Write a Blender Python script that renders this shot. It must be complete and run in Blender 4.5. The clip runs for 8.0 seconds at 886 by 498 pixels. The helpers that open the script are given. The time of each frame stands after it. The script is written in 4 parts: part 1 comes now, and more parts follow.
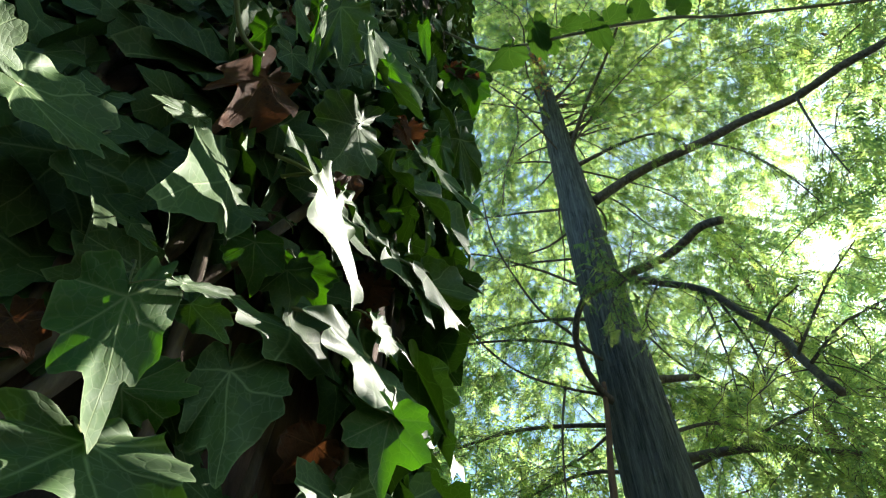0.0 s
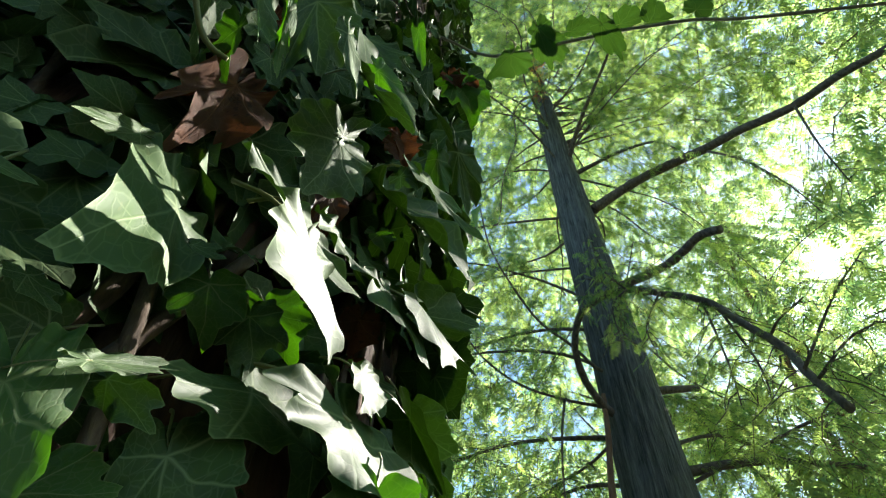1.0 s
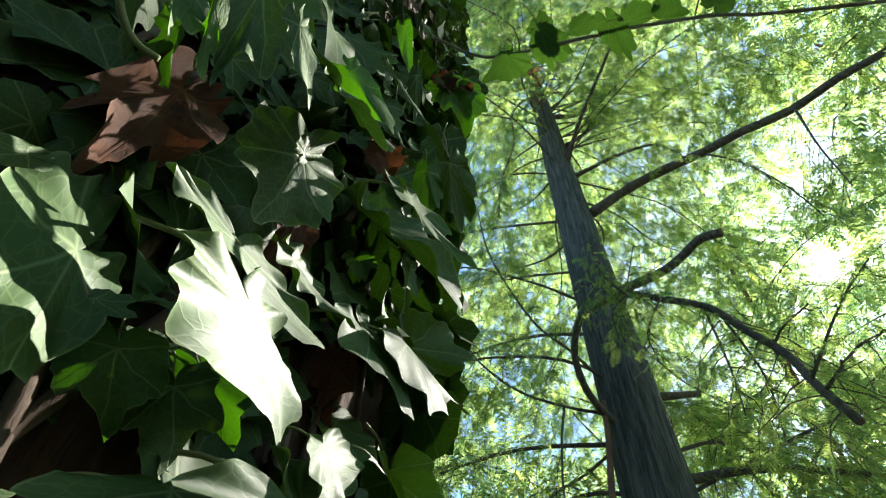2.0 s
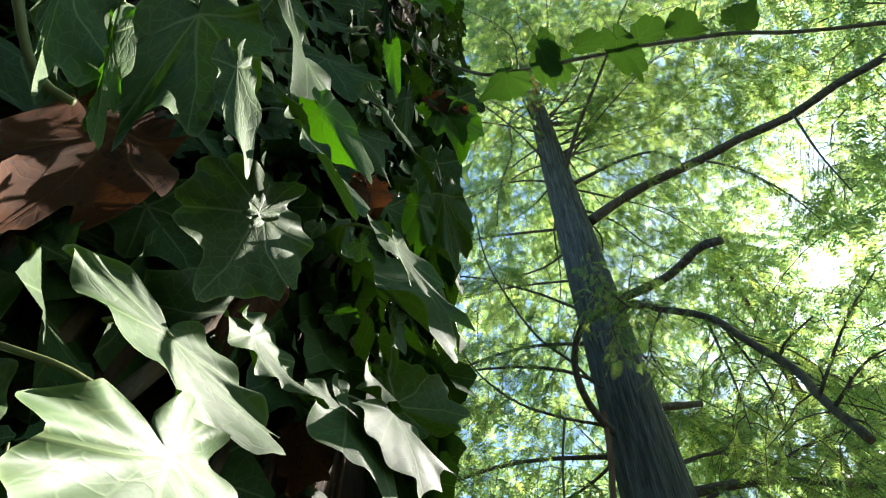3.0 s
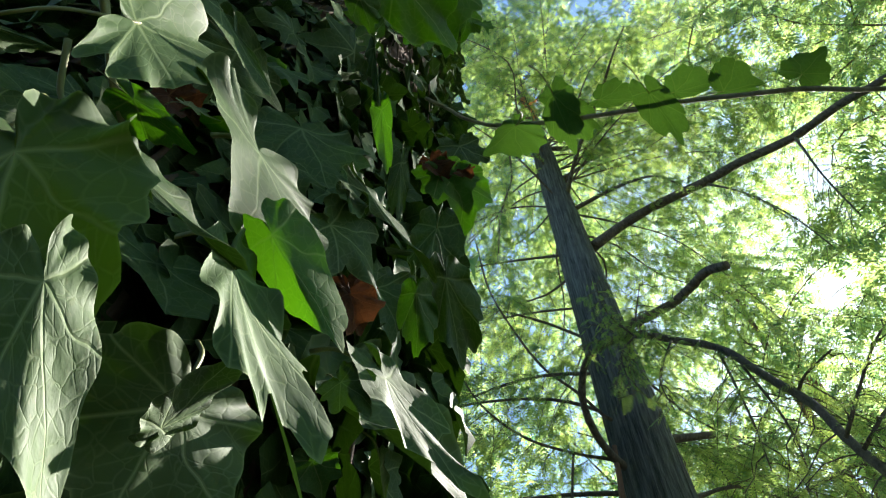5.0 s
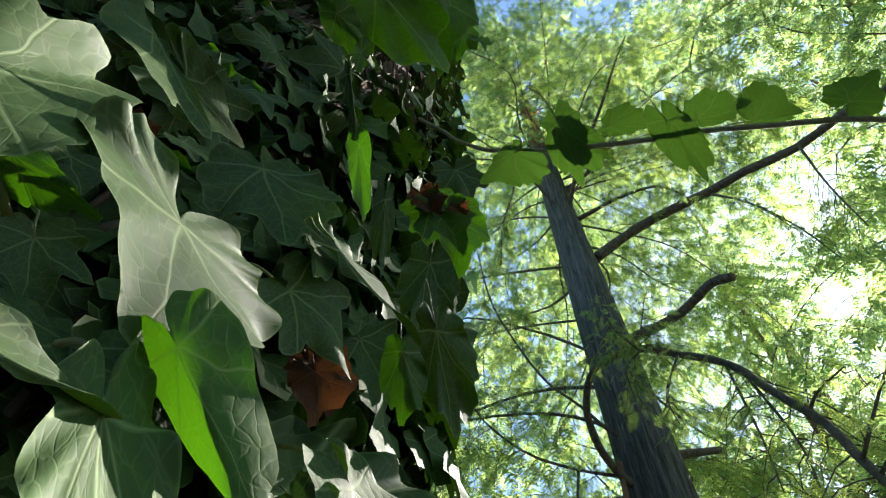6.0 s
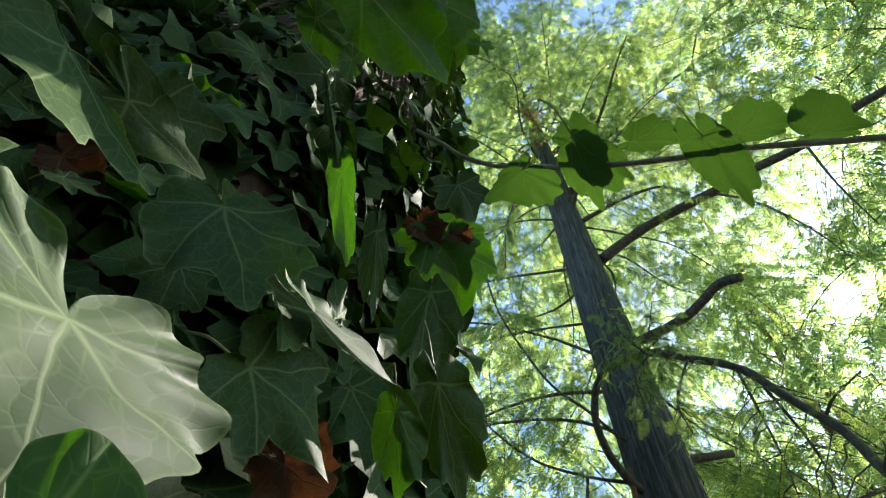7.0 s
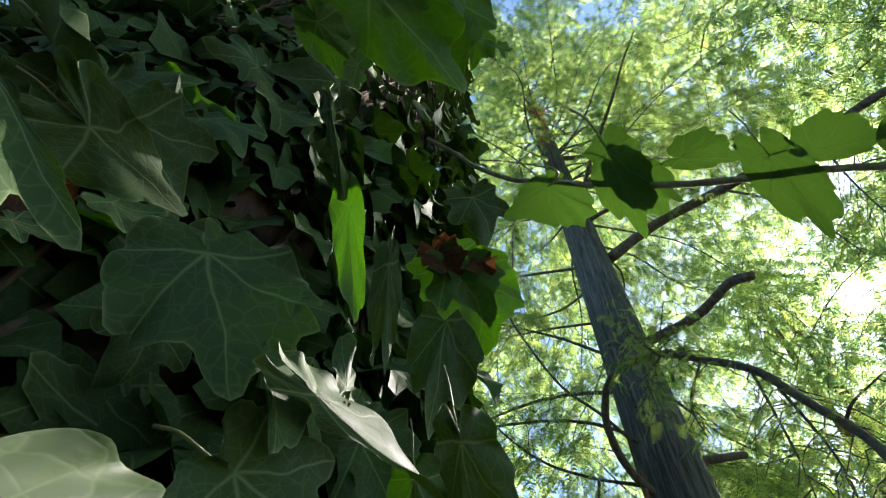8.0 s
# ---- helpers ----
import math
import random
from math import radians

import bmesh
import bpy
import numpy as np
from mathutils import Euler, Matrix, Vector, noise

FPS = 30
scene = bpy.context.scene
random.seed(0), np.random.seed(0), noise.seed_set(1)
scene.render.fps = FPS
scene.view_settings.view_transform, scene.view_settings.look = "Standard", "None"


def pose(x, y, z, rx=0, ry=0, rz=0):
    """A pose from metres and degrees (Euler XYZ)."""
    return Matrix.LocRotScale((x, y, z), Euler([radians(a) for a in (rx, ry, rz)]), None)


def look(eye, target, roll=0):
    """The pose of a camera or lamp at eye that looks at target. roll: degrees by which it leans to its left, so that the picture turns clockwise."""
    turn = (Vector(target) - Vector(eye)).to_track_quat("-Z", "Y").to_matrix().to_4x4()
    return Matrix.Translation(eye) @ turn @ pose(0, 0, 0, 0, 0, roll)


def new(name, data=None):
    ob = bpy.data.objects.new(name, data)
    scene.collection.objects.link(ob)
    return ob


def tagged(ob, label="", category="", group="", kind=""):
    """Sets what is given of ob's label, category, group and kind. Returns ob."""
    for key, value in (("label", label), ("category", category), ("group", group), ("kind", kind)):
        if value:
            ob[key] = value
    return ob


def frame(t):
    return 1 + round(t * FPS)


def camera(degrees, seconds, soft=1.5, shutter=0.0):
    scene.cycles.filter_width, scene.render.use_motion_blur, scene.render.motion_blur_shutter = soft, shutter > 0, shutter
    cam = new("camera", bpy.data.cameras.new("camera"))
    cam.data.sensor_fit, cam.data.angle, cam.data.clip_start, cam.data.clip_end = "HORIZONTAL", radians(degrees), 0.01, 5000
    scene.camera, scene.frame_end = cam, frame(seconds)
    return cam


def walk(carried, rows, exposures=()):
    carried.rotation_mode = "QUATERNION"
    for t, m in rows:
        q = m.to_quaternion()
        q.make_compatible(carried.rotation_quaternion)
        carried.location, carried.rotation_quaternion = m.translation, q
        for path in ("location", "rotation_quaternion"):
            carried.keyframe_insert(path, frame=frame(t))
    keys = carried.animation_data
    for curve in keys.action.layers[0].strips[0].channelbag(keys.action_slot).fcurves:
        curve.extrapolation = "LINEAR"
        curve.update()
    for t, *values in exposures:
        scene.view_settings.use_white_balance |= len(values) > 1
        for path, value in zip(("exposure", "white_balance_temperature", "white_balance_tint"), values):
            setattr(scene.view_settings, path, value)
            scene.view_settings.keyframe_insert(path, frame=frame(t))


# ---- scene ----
cam = camera(77.0, 8.0, soft=1.2)

PATH = [
    (0, (0.0860, 0.0611, 1.4686), (0.0634, 1.3326, 3.0122), 3.44),
    (0.5, (0.0850, 0.0723, 1.4984), (0.0669, 1.3313, 3.0523), 3.24),
    (1, (0.0855, 0.0854, 1.5267), (0.0708, 1.3357, 3.0876), 3.17),
    (2.5, (0.0954, 0.1157, 1.6210), (0.0884, 1.3527, 3.1925), 2.61),
    (3, (0.0959, 0.1174, 1.6517), (0.0911, 1.3428, 3.2324), 2.33),
    (3.5, (0.0946, 0.1189, 1.6786), (0.0916, 1.3291, 3.2709), 1.97),
    (4, (0.0929, 0.1204, 1.7035), (0.0893, 1.3138, 3.3084), 1.73),
    (4.5, (0.0912, 0.1228, 1.7280), (0.0840, 1.2984, 3.3460), 1.61),
    (6, (0.1007, 0.1338, 1.8171), (0.0799, 1.2638, 3.4672), 1.83),
    (6.5, (0.1044, 0.1407, 1.8473), (0.0787, 1.2643, 3.5017), 1.53),
    (7, (0.1020, 0.1459, 1.8748), (0.0682, 1.2680, 3.5300), 1.45),
    (7.5, (0.0981, 0.1517, 1.9005), (0.0544, 1.2760, 3.5539), 1.47),
    (8, (0.0927, 0.1538, 1.9245), (0.0367, 1.2813, 3.5755), 1.89),
]
# the slightly pinker balance towards the sun stands in for lens glare and haze
EXPOSURES = [(0, 2.55, 6500, 10), (1.2, 2.55, 6500, 10), (3, 2.5, 6500, 10), (4.5, 2.46, 6500, 11), (6, 2.48, 6500, 15), (8, 2.54, 6500, 18)]
walk(cam, [(t, look(eye, target, roll)) for t, eye, target, roll in PATH], EXPOSURES)

# ---- light ----
SUN_AZIMUTH, SUN_HEIGHT = 48.5, 40.6
world = bpy.data.worlds.new("sky")
world.use_nodes = True
scene.world = world
wn = world.node_tree.nodes
sky = wn.new("ShaderNodeTexSky")
sky.sky_type = "NISHITA"
sky.sun_disc = False
sky.sun_elevation = radians(SUN_HEIGHT)
sky.sun_rotation = radians(SUN_AZIMUTH)
sky.air_density, sky.dust_density, sky.ozone_density = 1.0, 0.6, 1.0
wn["Background"].inputs["Strength"].default_value = 0.057
tint = wn.new("ShaderNodeMix")
tint.data_type, tint.blend_type = "RGBA", "MULTIPLY"
tint.inputs[0].default_value = 1.0
tint.inputs[7].default_value = (0.78, 1.0, 1.06, 1.0)
world.node_tree.links.new(sky.outputs[0], tint.inputs[6])
world.node_tree.links.new(tint.outputs[2], wn["Background"].inputs["Color"])

sun = new("sun", bpy.data.lights.new("sun", "SUN"))
sun.data.energy, sun.data.angle, sun.data.color = 5.0, radians(0.5), (1.0, 0.95, 0.86)
to_sun = Vector((math.sin(radians(SUN_AZIMUTH)) * math.cos(radians(SUN_HEIGHT)),
                 math.cos(radians(SUN_AZIMUTH)) * math.cos(radians(SUN_HEIGHT)), math.sin(radians(SUN_HEIGHT))))
sun.matrix_world = look(to_sun * 40, (0, 0, 0))


# ---- materials ----
def material(name):
    m = bpy.data.materials.new(name)
    m.use_nodes = True
    nt = m.node_tree
    nt.nodes.clear()
    out = nt.nodes.new("ShaderNodeOutputMaterial")
    return m, nt, out


def node(nt, kind, **inputs):
    n = nt.nodes.new(kind)
    for key, value in inputs.items():
        sock = n.inputs[int(key[1:])] if key[0] == "i" and key[1:].isdigit() else n.inputs[key.replace("_", " ")]
        if isinstance(value, bpy.types.NodeSocket):
            nt.links.new(value, sock)
        else:
            sock.default_value = value
    return n


def calc(nt, op, a, b=0.0, c=0.0, clamp=False):
    n = nt.nodes.new("ShaderNodeMath")
    n.operation, n.use_clamp = op, clamp
    for sock, value in zip(n.inputs, (a, b, c)):
        if isinstance(value, bpy.types.NodeSocket):
            nt.links.new(value, sock)
        else:
            sock.default_value = value
    return n.outputs[0]


def blend(nt, fac, a, b, mode="MIX"):
    n = nt.nodes.new("ShaderNodeMix")
    n.data_type, n.blend_type = "RGBA", mode
    for sock, value in ((n.inputs[0], fac), (n.inputs[6], a), (n.inputs[7], b)):
        if isinstance(value, bpy.types.NodeSocket):
            nt.links.new(value, sock)
        else:
            sock.default_value = value if isinstance(value, float) else (*value, 1.0)
    return n.outputs[2]


def ramp(nt, fac, *stops):
    n = nt.nodes.new("ShaderNodeValToRGB")
    while len(n.color_ramp.elements) < len(stops):
        n.color_ramp.elements.new(0.5)
    for e, (at, col) in zip(n.color_ramp.elements, stops):
        e.position, e.color = at, (*col, 1.0)
    nt.links.new(fac, n.inputs[0])
    return n.outputs[0]


def noise_of(nt, coord, scale, detail=4.0, rough=0.55):
    return node(nt, "ShaderNodeTexNoise", Vector=coord, Scale=scale, Detail=detail, Roughness=rough).outputs["Fac"]


def leaf_material(name, dark, mid, vein, through_col, thin=0.35, gloss=0.55, veins=1.0, blotch=(0.10, 0.10, 0.02), blotches=0.15, crisp=0.45):
    """A waxy blade: pale veins fanned out from the stalk, mottling, light that shines through."""
    m, nt, out = material(name)
    uvm = nt.nodes.new("ShaderNodeUVMap")
    uvm.uv_map = "UVMap"
    uv = uvm.outputs[0]
    rim = nt.nodes.new("ShaderNodeUVMap")
    rim.uv_map = "Rim"
    sep = node(nt, "ShaderNodeSeparateXYZ", Vector=uv)
    rnd = nt.nodes.new("ShaderNodeObjectInfo").outputs["Random"]
    u0 = calc(nt, "SUBTRACT", sep.outputs[0], 0.5)
    v0 = calc(nt, "SUBTRACT", sep.outputs[1], 0.5)
    wob = calc(nt, "MULTIPLY", calc(nt, "SUBTRACT", noise_of(nt, uv, 6.0, 1.0), 0.5), 0.05)
    u, v = calc(nt, "ADD", u0, wob), calc(nt, "ADD", v0, wob)
    r = calc(nt, "SQRT", calc(nt, "ADD", calc(nt, "MULTIPLY", u, u), calc(nt, "MULTIPLY", v, v)))
    au = calc(nt, "ABSOLUTE", u)
    lines = None
    for ang in (0, 46, 100):
        s, c = math.sin(radians(ang)), math.cos(radians(ang))
        along = calc(nt, "ADD", calc(nt, "MULTIPLY", au, s), calc(nt, "MULTIPLY", v, c))
        across = calc(nt, "ABSOLUTE", calc(nt, "SUBTRACT", calc(nt, "MULTIPLY", au, c), calc(nt, "MULTIPLY", v, s)))
        width = calc(nt, "MAXIMUM", calc(nt, "SUBTRACT", 0.0105, calc(nt, "MULTIPLY", r, 0.018)), 0.0028)
        line = calc(nt, "MULTIPLY", calc(nt, "SUBTRACT", 1.0, calc(nt, "DIVIDE", across, width), clamp=True), calc(nt, "GREATER_THAN", along, 0.0))
        # side veins leave each main vein at a slant
        comb = calc(nt, "FRACT", calc(nt, "MULTIPLY", calc(nt, "SUBTRACT", along, calc(nt, "MULTIPLY", across, 1.1)), 11.0))
        comb = calc(nt, "ABSOLUTE", calc(nt, "SUBTRACT", comb, 0.5))
        side = calc(nt, "SUBTRACT", 1.0, calc(nt, "MULTIPLY", comb, 16.0), clamp=True)
        near = calc(nt, "SUBTRACT", 1.0, calc(nt, "MULTIPLY", across, 9.0), clamp=True)
        side = calc(nt, "MULTIPLY", calc(nt, "MULTIPLY", side, near), calc(nt, "MULTIPLY", calc(nt, "GREATER_THAN", along, 0.04), 0.42))
        line = calc(nt, "MAXIMUM", line, side)
        lines = line if lines is None else calc(nt, "MAXIMUM", lines, line)
    cells = nt.nodes.new("ShaderNodeTexVoronoi")
    cells.feature = "DISTANCE_TO_EDGE"
    cells.inputs["Scale"].default_value = 17.0
    warp = node(nt, "ShaderNodeVectorMath", i0=uv)
    warp.operation = "MULTIPLY_ADD"
    warp.inputs[1].default_value = (1.0, 1.0, 1.0)
    soft = node(nt, "ShaderNodeVectorMath", i0=node(nt, "ShaderNodeTexNoise", Vector=uv, Scale=11.0, Detail=2.0).outputs["Color"])
    soft.operation = "SCALE"
    soft.inputs["Scale"].default_value = 0.06
    nt.links.new(soft.outputs[0], warp.inputs[2])
    nt.links.new(warp.outputs[0], cells.inputs["Vector"])
    between = cells.outputs["Distance"]
    net = calc(nt, "MULTIPLY", calc(nt, "SUBTRACT", 1.0, calc(nt, "MULTIPLY", between, 14.0), clamp=True), 0.26)
    lines = calc(nt, "MAXIMUM", lines, net)
    own = node(nt, "ShaderNodeVectorMath", i0=uv, i1=calc(nt, "MULTIPLY", rnd, 37.0)).outputs[0]
    mott = noise_of(nt, own, 7.0, 6.0, 0.62)
    mott = calc(nt, "MULTIPLY_ADD", mott, 2.2, -0.6, clamp=True)
    base = blend(nt, mott, dark, mid)
    base = blend(nt, calc(nt, "MULTIPLY", rnd, 0.45), base, mid)
    spot = calc(nt, "MULTIPLY", calc(nt, "GREATER_THAN", noise_of(nt, own, 24.0, 3.0), 0.63), blotches)
    base = blend(nt, spot, base, blotch)
    col = blend(nt, calc(nt, "MULTIPLY", lines, 0.75 * veins), base, vein)
    edge = node(nt, "ShaderNodeSeparateXYZ", Vector=rim.outputs[0]).outputs[0]
    edge = calc(nt, "MULTIPLY", calc(nt, "SUBTRACT", edge, 0.95, clamp=True), 20.0, clamp=True)
    col = blend(nt, calc(nt, "MULTIPLY", calc(nt, "POWER", edge, 2.0), 0.55 * veins), col, vein)
    rough = calc(nt, "ADD", gloss, calc(nt, "MULTIPLY", mott, 0.25))
    height = calc(nt, "ADD", calc(nt, "MULTIPLY", lines, -0.25), calc(nt, "ADD", calc(nt, "MULTIPLY", noise_of(nt, uv, 9.0, 4.0), 0.7), calc(nt, "MULTIPLY", between, 0.3)))
    bump = node(nt, "ShaderNodeBump", Height=height, Strength=crisp, Distance=0.0012).outputs[0]
    body = node(nt, "ShaderNodeBsdfPrincipled", Base_Color=col, Roughness=rough, Normal=bump)
    body.inputs["Specular IOR Level"].default_value = 0.38
    thru = blend(nt, calc(nt, "MULTIPLY", lines, 0.5), through_col, tuple(0.5 * k for k in through_col))
    glow = node(nt, "ShaderNodeBsdfTranslucent", Color=thru, Normal=bump)
    mix = node(nt, "ShaderNodeMixShader", i0=thin, i1=body.outputs[0], i2=glow.outputs[0])
    nt.links.new(mix.outputs[0], out.inputs[0])
    return m


def frond_material(name, dark, light, thru_a, thru_b, thin=0.5):
    """Thin feathery conifer leaves, each spray of its own tone."""
    m, nt, out = material(name)
    isl = nt.nodes.new("ShaderNodeNewGeometry").outputs["Random Per Island"]
    pos = nt.nodes.new("ShaderNodeNewGeometry").outputs["Position"]
    patch = noise_of(nt, pos, 1.1, 3.0)
    tuft = noise_of(nt, pos, 6.5, 3.0)
    t = calc(nt, "ADD", calc(nt, "MULTIPLY", isl, 0.3), calc(nt, "MULTIPLY", calc(nt, "SUBTRACT", patch, 0.32), 0.8))
    t = calc(nt, "ADD", t, calc(nt, "MULTIPLY", calc(nt, "SUBTRACT", tuft, 0.4), 1.7), clamp=True)
    body = node(nt, "ShaderNodeBsdfPrincipled", Base_Color=blend(nt, t, dark, light), Roughness=0.5)
    body.inputs["Specular IOR Level"].default_value = 0.35
    glow = node(nt, "ShaderNodeBsdfTranslucent", Color=blend(nt, t, thru_a, thru_b))
    mix = node(nt, "ShaderNodeMixShader", i0=thin, i1=body.outputs[0], i2=glow.outputs[0])
    nt.links.new(mix.outputs[0], out.inputs[0])
    return m


def bark_material(name, dark, mid, light, scale=14.0, stretch=0.12, depth=0.01, moss=0.0, sharp=1.0):
    m, nt, out = material(name)
    tex = nt.nodes.new("ShaderNodeTexCoord").outputs["Object"]
    mp = node(nt, "ShaderNodeMapping", Vector=tex, Scale=(1.0, 1.0, stretch)).outputs[0]
    a = noise_of(nt, mp, scale, 6.0, 0.6)
    b = noise_of(nt, mp, scale * 4.5, 5.0, 0.6)
    c = noise_of(nt, tex, 2.2, 3.0)
    t = calc(nt, "ADD", calc(nt, "MULTIPLY", a, 0.65), calc(nt, "MULTIPLY", b, 0.35))
    col = ramp(nt, t, (0.5 - 0.14 * sharp, dark), (0.5, mid), (0.5 + 0.16 * sharp, light))
    col = blend(nt, calc(nt, "MULTIPLY", calc(nt, "GREATER_THAN", c, 0.56), 0.25), col, tuple(k * 1.5 for k in mid))
    if moss:
        grown = calc(nt, "MULTIPLY", calc(nt, "SUBTRACT", noise_of(nt, tex, 5.0, 4.0), 0.45, clamp=True), moss * 4.0, clamp=True)
        col = blend(nt, grown, col, (0.07, 0.09, 0.05))
    bump = node(nt, "ShaderNodeBump", Height=t, Strength=0.9, Distance=depth).outputs[0]
    body = node(nt, "ShaderNodeBsdfPrincipled", Base_Color=col, Roughness=0.9, Normal=bump)
    nt.links.new(body.outputs[0], out.inputs[0])
    return m


def plain_material(name, a, b, scale=40.0, rough=0.7, thin=0.0, thru=(0.2, 0.3, 0.05)):
    m, nt, out = material(name)
    tex = nt.nodes.new("ShaderNodeTexCoord").outputs["Object"]
    n1, n2 = noise_of(nt, tex, scale, 5.0), noise_of(nt, tex, scale * 0.13, 3.0)
    col = blend(nt, calc(nt, "ADD", calc(nt, "MULTIPLY", n1, 0.6), calc(nt, "MULTIPLY", n2, 0.4)), a, b)
    bump = node(nt, "ShaderNodeBump", Height=n1, Strength=0.5, Distance=0.002).outputs[0]
    body = node(nt, "ShaderNodeBsdfPrincipled", Base_Color=col, Roughness=rough, Normal=bump)
    last = body.outputs[0]
    if thin:
        glow = node(nt, "ShaderNodeBsdfTranslucent", Color=(*thru, 1.0))
        last = node(nt, "ShaderNodeMixShader", i0=thin, i1=last, i2=glow.outputs[0]).outputs[0]
    nt.links.new(last, out.inputs[0])
    return m


IVY = leaf_material("ivy_blade", (0.015, 0.04, 0.008), (0.038, 0.082, 0.014), (0.17, 0.23, 0.10), (0.030, 0.085, 0.003), thin=0.08)
IVY_YOUNG = leaf_material("young_ivy_blade", (0.03, 0.08, 0.016), (0.06, 0.13, 0.028), (0.26, 0.34, 0.13), (0.052, 0.175, 0.002), thin=0.36)
IVY_SHOOT = leaf_material("shoot_blade", (0.025, 0.07, 0.018), (0.05, 0.11, 0.03), (0.2, 0.28, 0.1), (0.058, 0.14, 0.012), thin=0.32, veins=0.6)
DEAD = leaf_material("dry_blade", (0.012, 0.006, 0.003), (0.105, 0.038, 0.016), (0.17, 0.075, 0.035), (0.13, 0.045, 0.013), thin=0.22, gloss=0.75, blotch=(0.02, 0.009, 0.006), blotches=0.8, crisp=1.0)
STALK = plain_material("green_stalk", (0.10, 0.13, 0.04), (0.2, 0.2, 0.07), 120.0, 0.5)
VINE = bark_material("vine_bark", (0.035, 0.022, 0.014), (0.09, 0.06, 0.04), (0.17, 0.12, 0.08), 60.0, 0.3, 0.003)
BARK_IVY = bark_material("rough_bark", (0.02, 0.011, 0.007), (0.06, 0.03, 0.019), (0.13, 0.068, 0.042), 26.0, 0.15, 0.012)
BARK = bark_material("fibrous_bark", (0.026, 0.027, 0.027), (0.085, 0.087, 0.086), (0.17, 0.172, 0.166), 42.0, 0.06, 0.03, moss=0.2, sharp=0.75)
SHOOT = bark_material("shoot_bark", (0.13, 0.11, 0.07), (0.24, 0.21, 0.15), (0.36, 0.33, 0.25), 90.0, 0.3, 0.001)
LIMB = bark_material("limb_bark", (0.04, 0.032, 0.026), (0.10, 0.08, 0.062), (0.18, 0.145, 0.11), 30.0, 0.4, 0.006)
REDBARK = bark_material("young_bark", (0.07, 0.035, 0.022), (0.17, 0.09, 0.06), (0.27, 0.16, 0.11), 22.0, 0.1, 0.008)
FROND = frond_material("feathery_frond", (0.035, 0.085, 0.03), (0.075, 0.13, 0.03), (0.06, 0.22, 0.09), (0.72, 0.86, 0.17), thin=0.60)
FROND_FAR = frond_material("distant_frond", (0.03, 0.08, 0.04), (0.07, 0.125, 0.04), (0.07, 0.24, 0.13), (0.76, 0.88, 0.25), thin=0.68)
RUST = plain_material("rusty_needles", (0.25, 0.08, 0.02), (0.45, 0.18, 0.04), 90.0, 0.7, 0.4, (0.6, 0.22, 0.03))
SOIL = plain_material("leaf_litter", (0.03, 0.024, 0.014), (0.055, 0.055, 0.025), 30.0, 0.95)


# ---- mesh helpers ----
def part(name, mesh, mat, parent=None, label="", smooth=True):
    """Links a bmesh or a mesh as one object under a thing or a part."""
    if isinstance(mesh, bmesh.types.BMesh):
        data = bpy.data.meshes.new(name)
        mesh.to_mesh(data)
        mesh.free()
    else:
        data = mesh
    for k in (mat if isinstance(mat, (list, tuple)) else [mat]):
        if not data.materials or len(data.materials) < (len(mat) if isinstance(mat, (list, tuple)) else 1):
            data.materials.append(k)
    if smooth:
        data.shade_smooth()
    ob = new(name, data)
    ob.parent = parent
    return tagged(ob, label) if label else ob


def arrays_mesh(name, verts, faces):
    """A mesh from an (n, 3) array and an (m, 3) array of triangles."""
    data = bpy.data.meshes.new(name)
    data.vertices.add(len(verts))
    data.vertices.foreach_set("co", np.ascontiguousarray(verts, np.float32).ravel())
    data.loops.add(3 * len(faces))
    data.loops.foreach_set("vertex_index", np.ascontiguousarray(faces, np.int32).ravel())
    data.polygons.add(len(faces))
    data.polygons.foreach_set("loop_start", np.arange(0, 3 * len(faces), 3, dtype=np.int32))
    data.update(calc_edges=True)
    return data


def smooth_line(points, steps):
    """A rounded line through a few points (Catmull-Rom)."""
    p = [np.array(q, float) for q in points]
    p = [2 * p[0] - p[1], *p, 2 * p[-1] - p[-2]]
    out = []
    for i in range(1, len(p) - 2):
        for k in range(steps):
            t = k / steps
            a, b, c, d = p[i - 1:i + 3]
            out.append(0.5 * (2 * b + (c - a) * t + (2 * a - 5 * b + 4 * c - d) * t * t + (3 * b - a - 3 * c + d) * t ** 3))
    out.append(p[-2])
    return np.array(out)


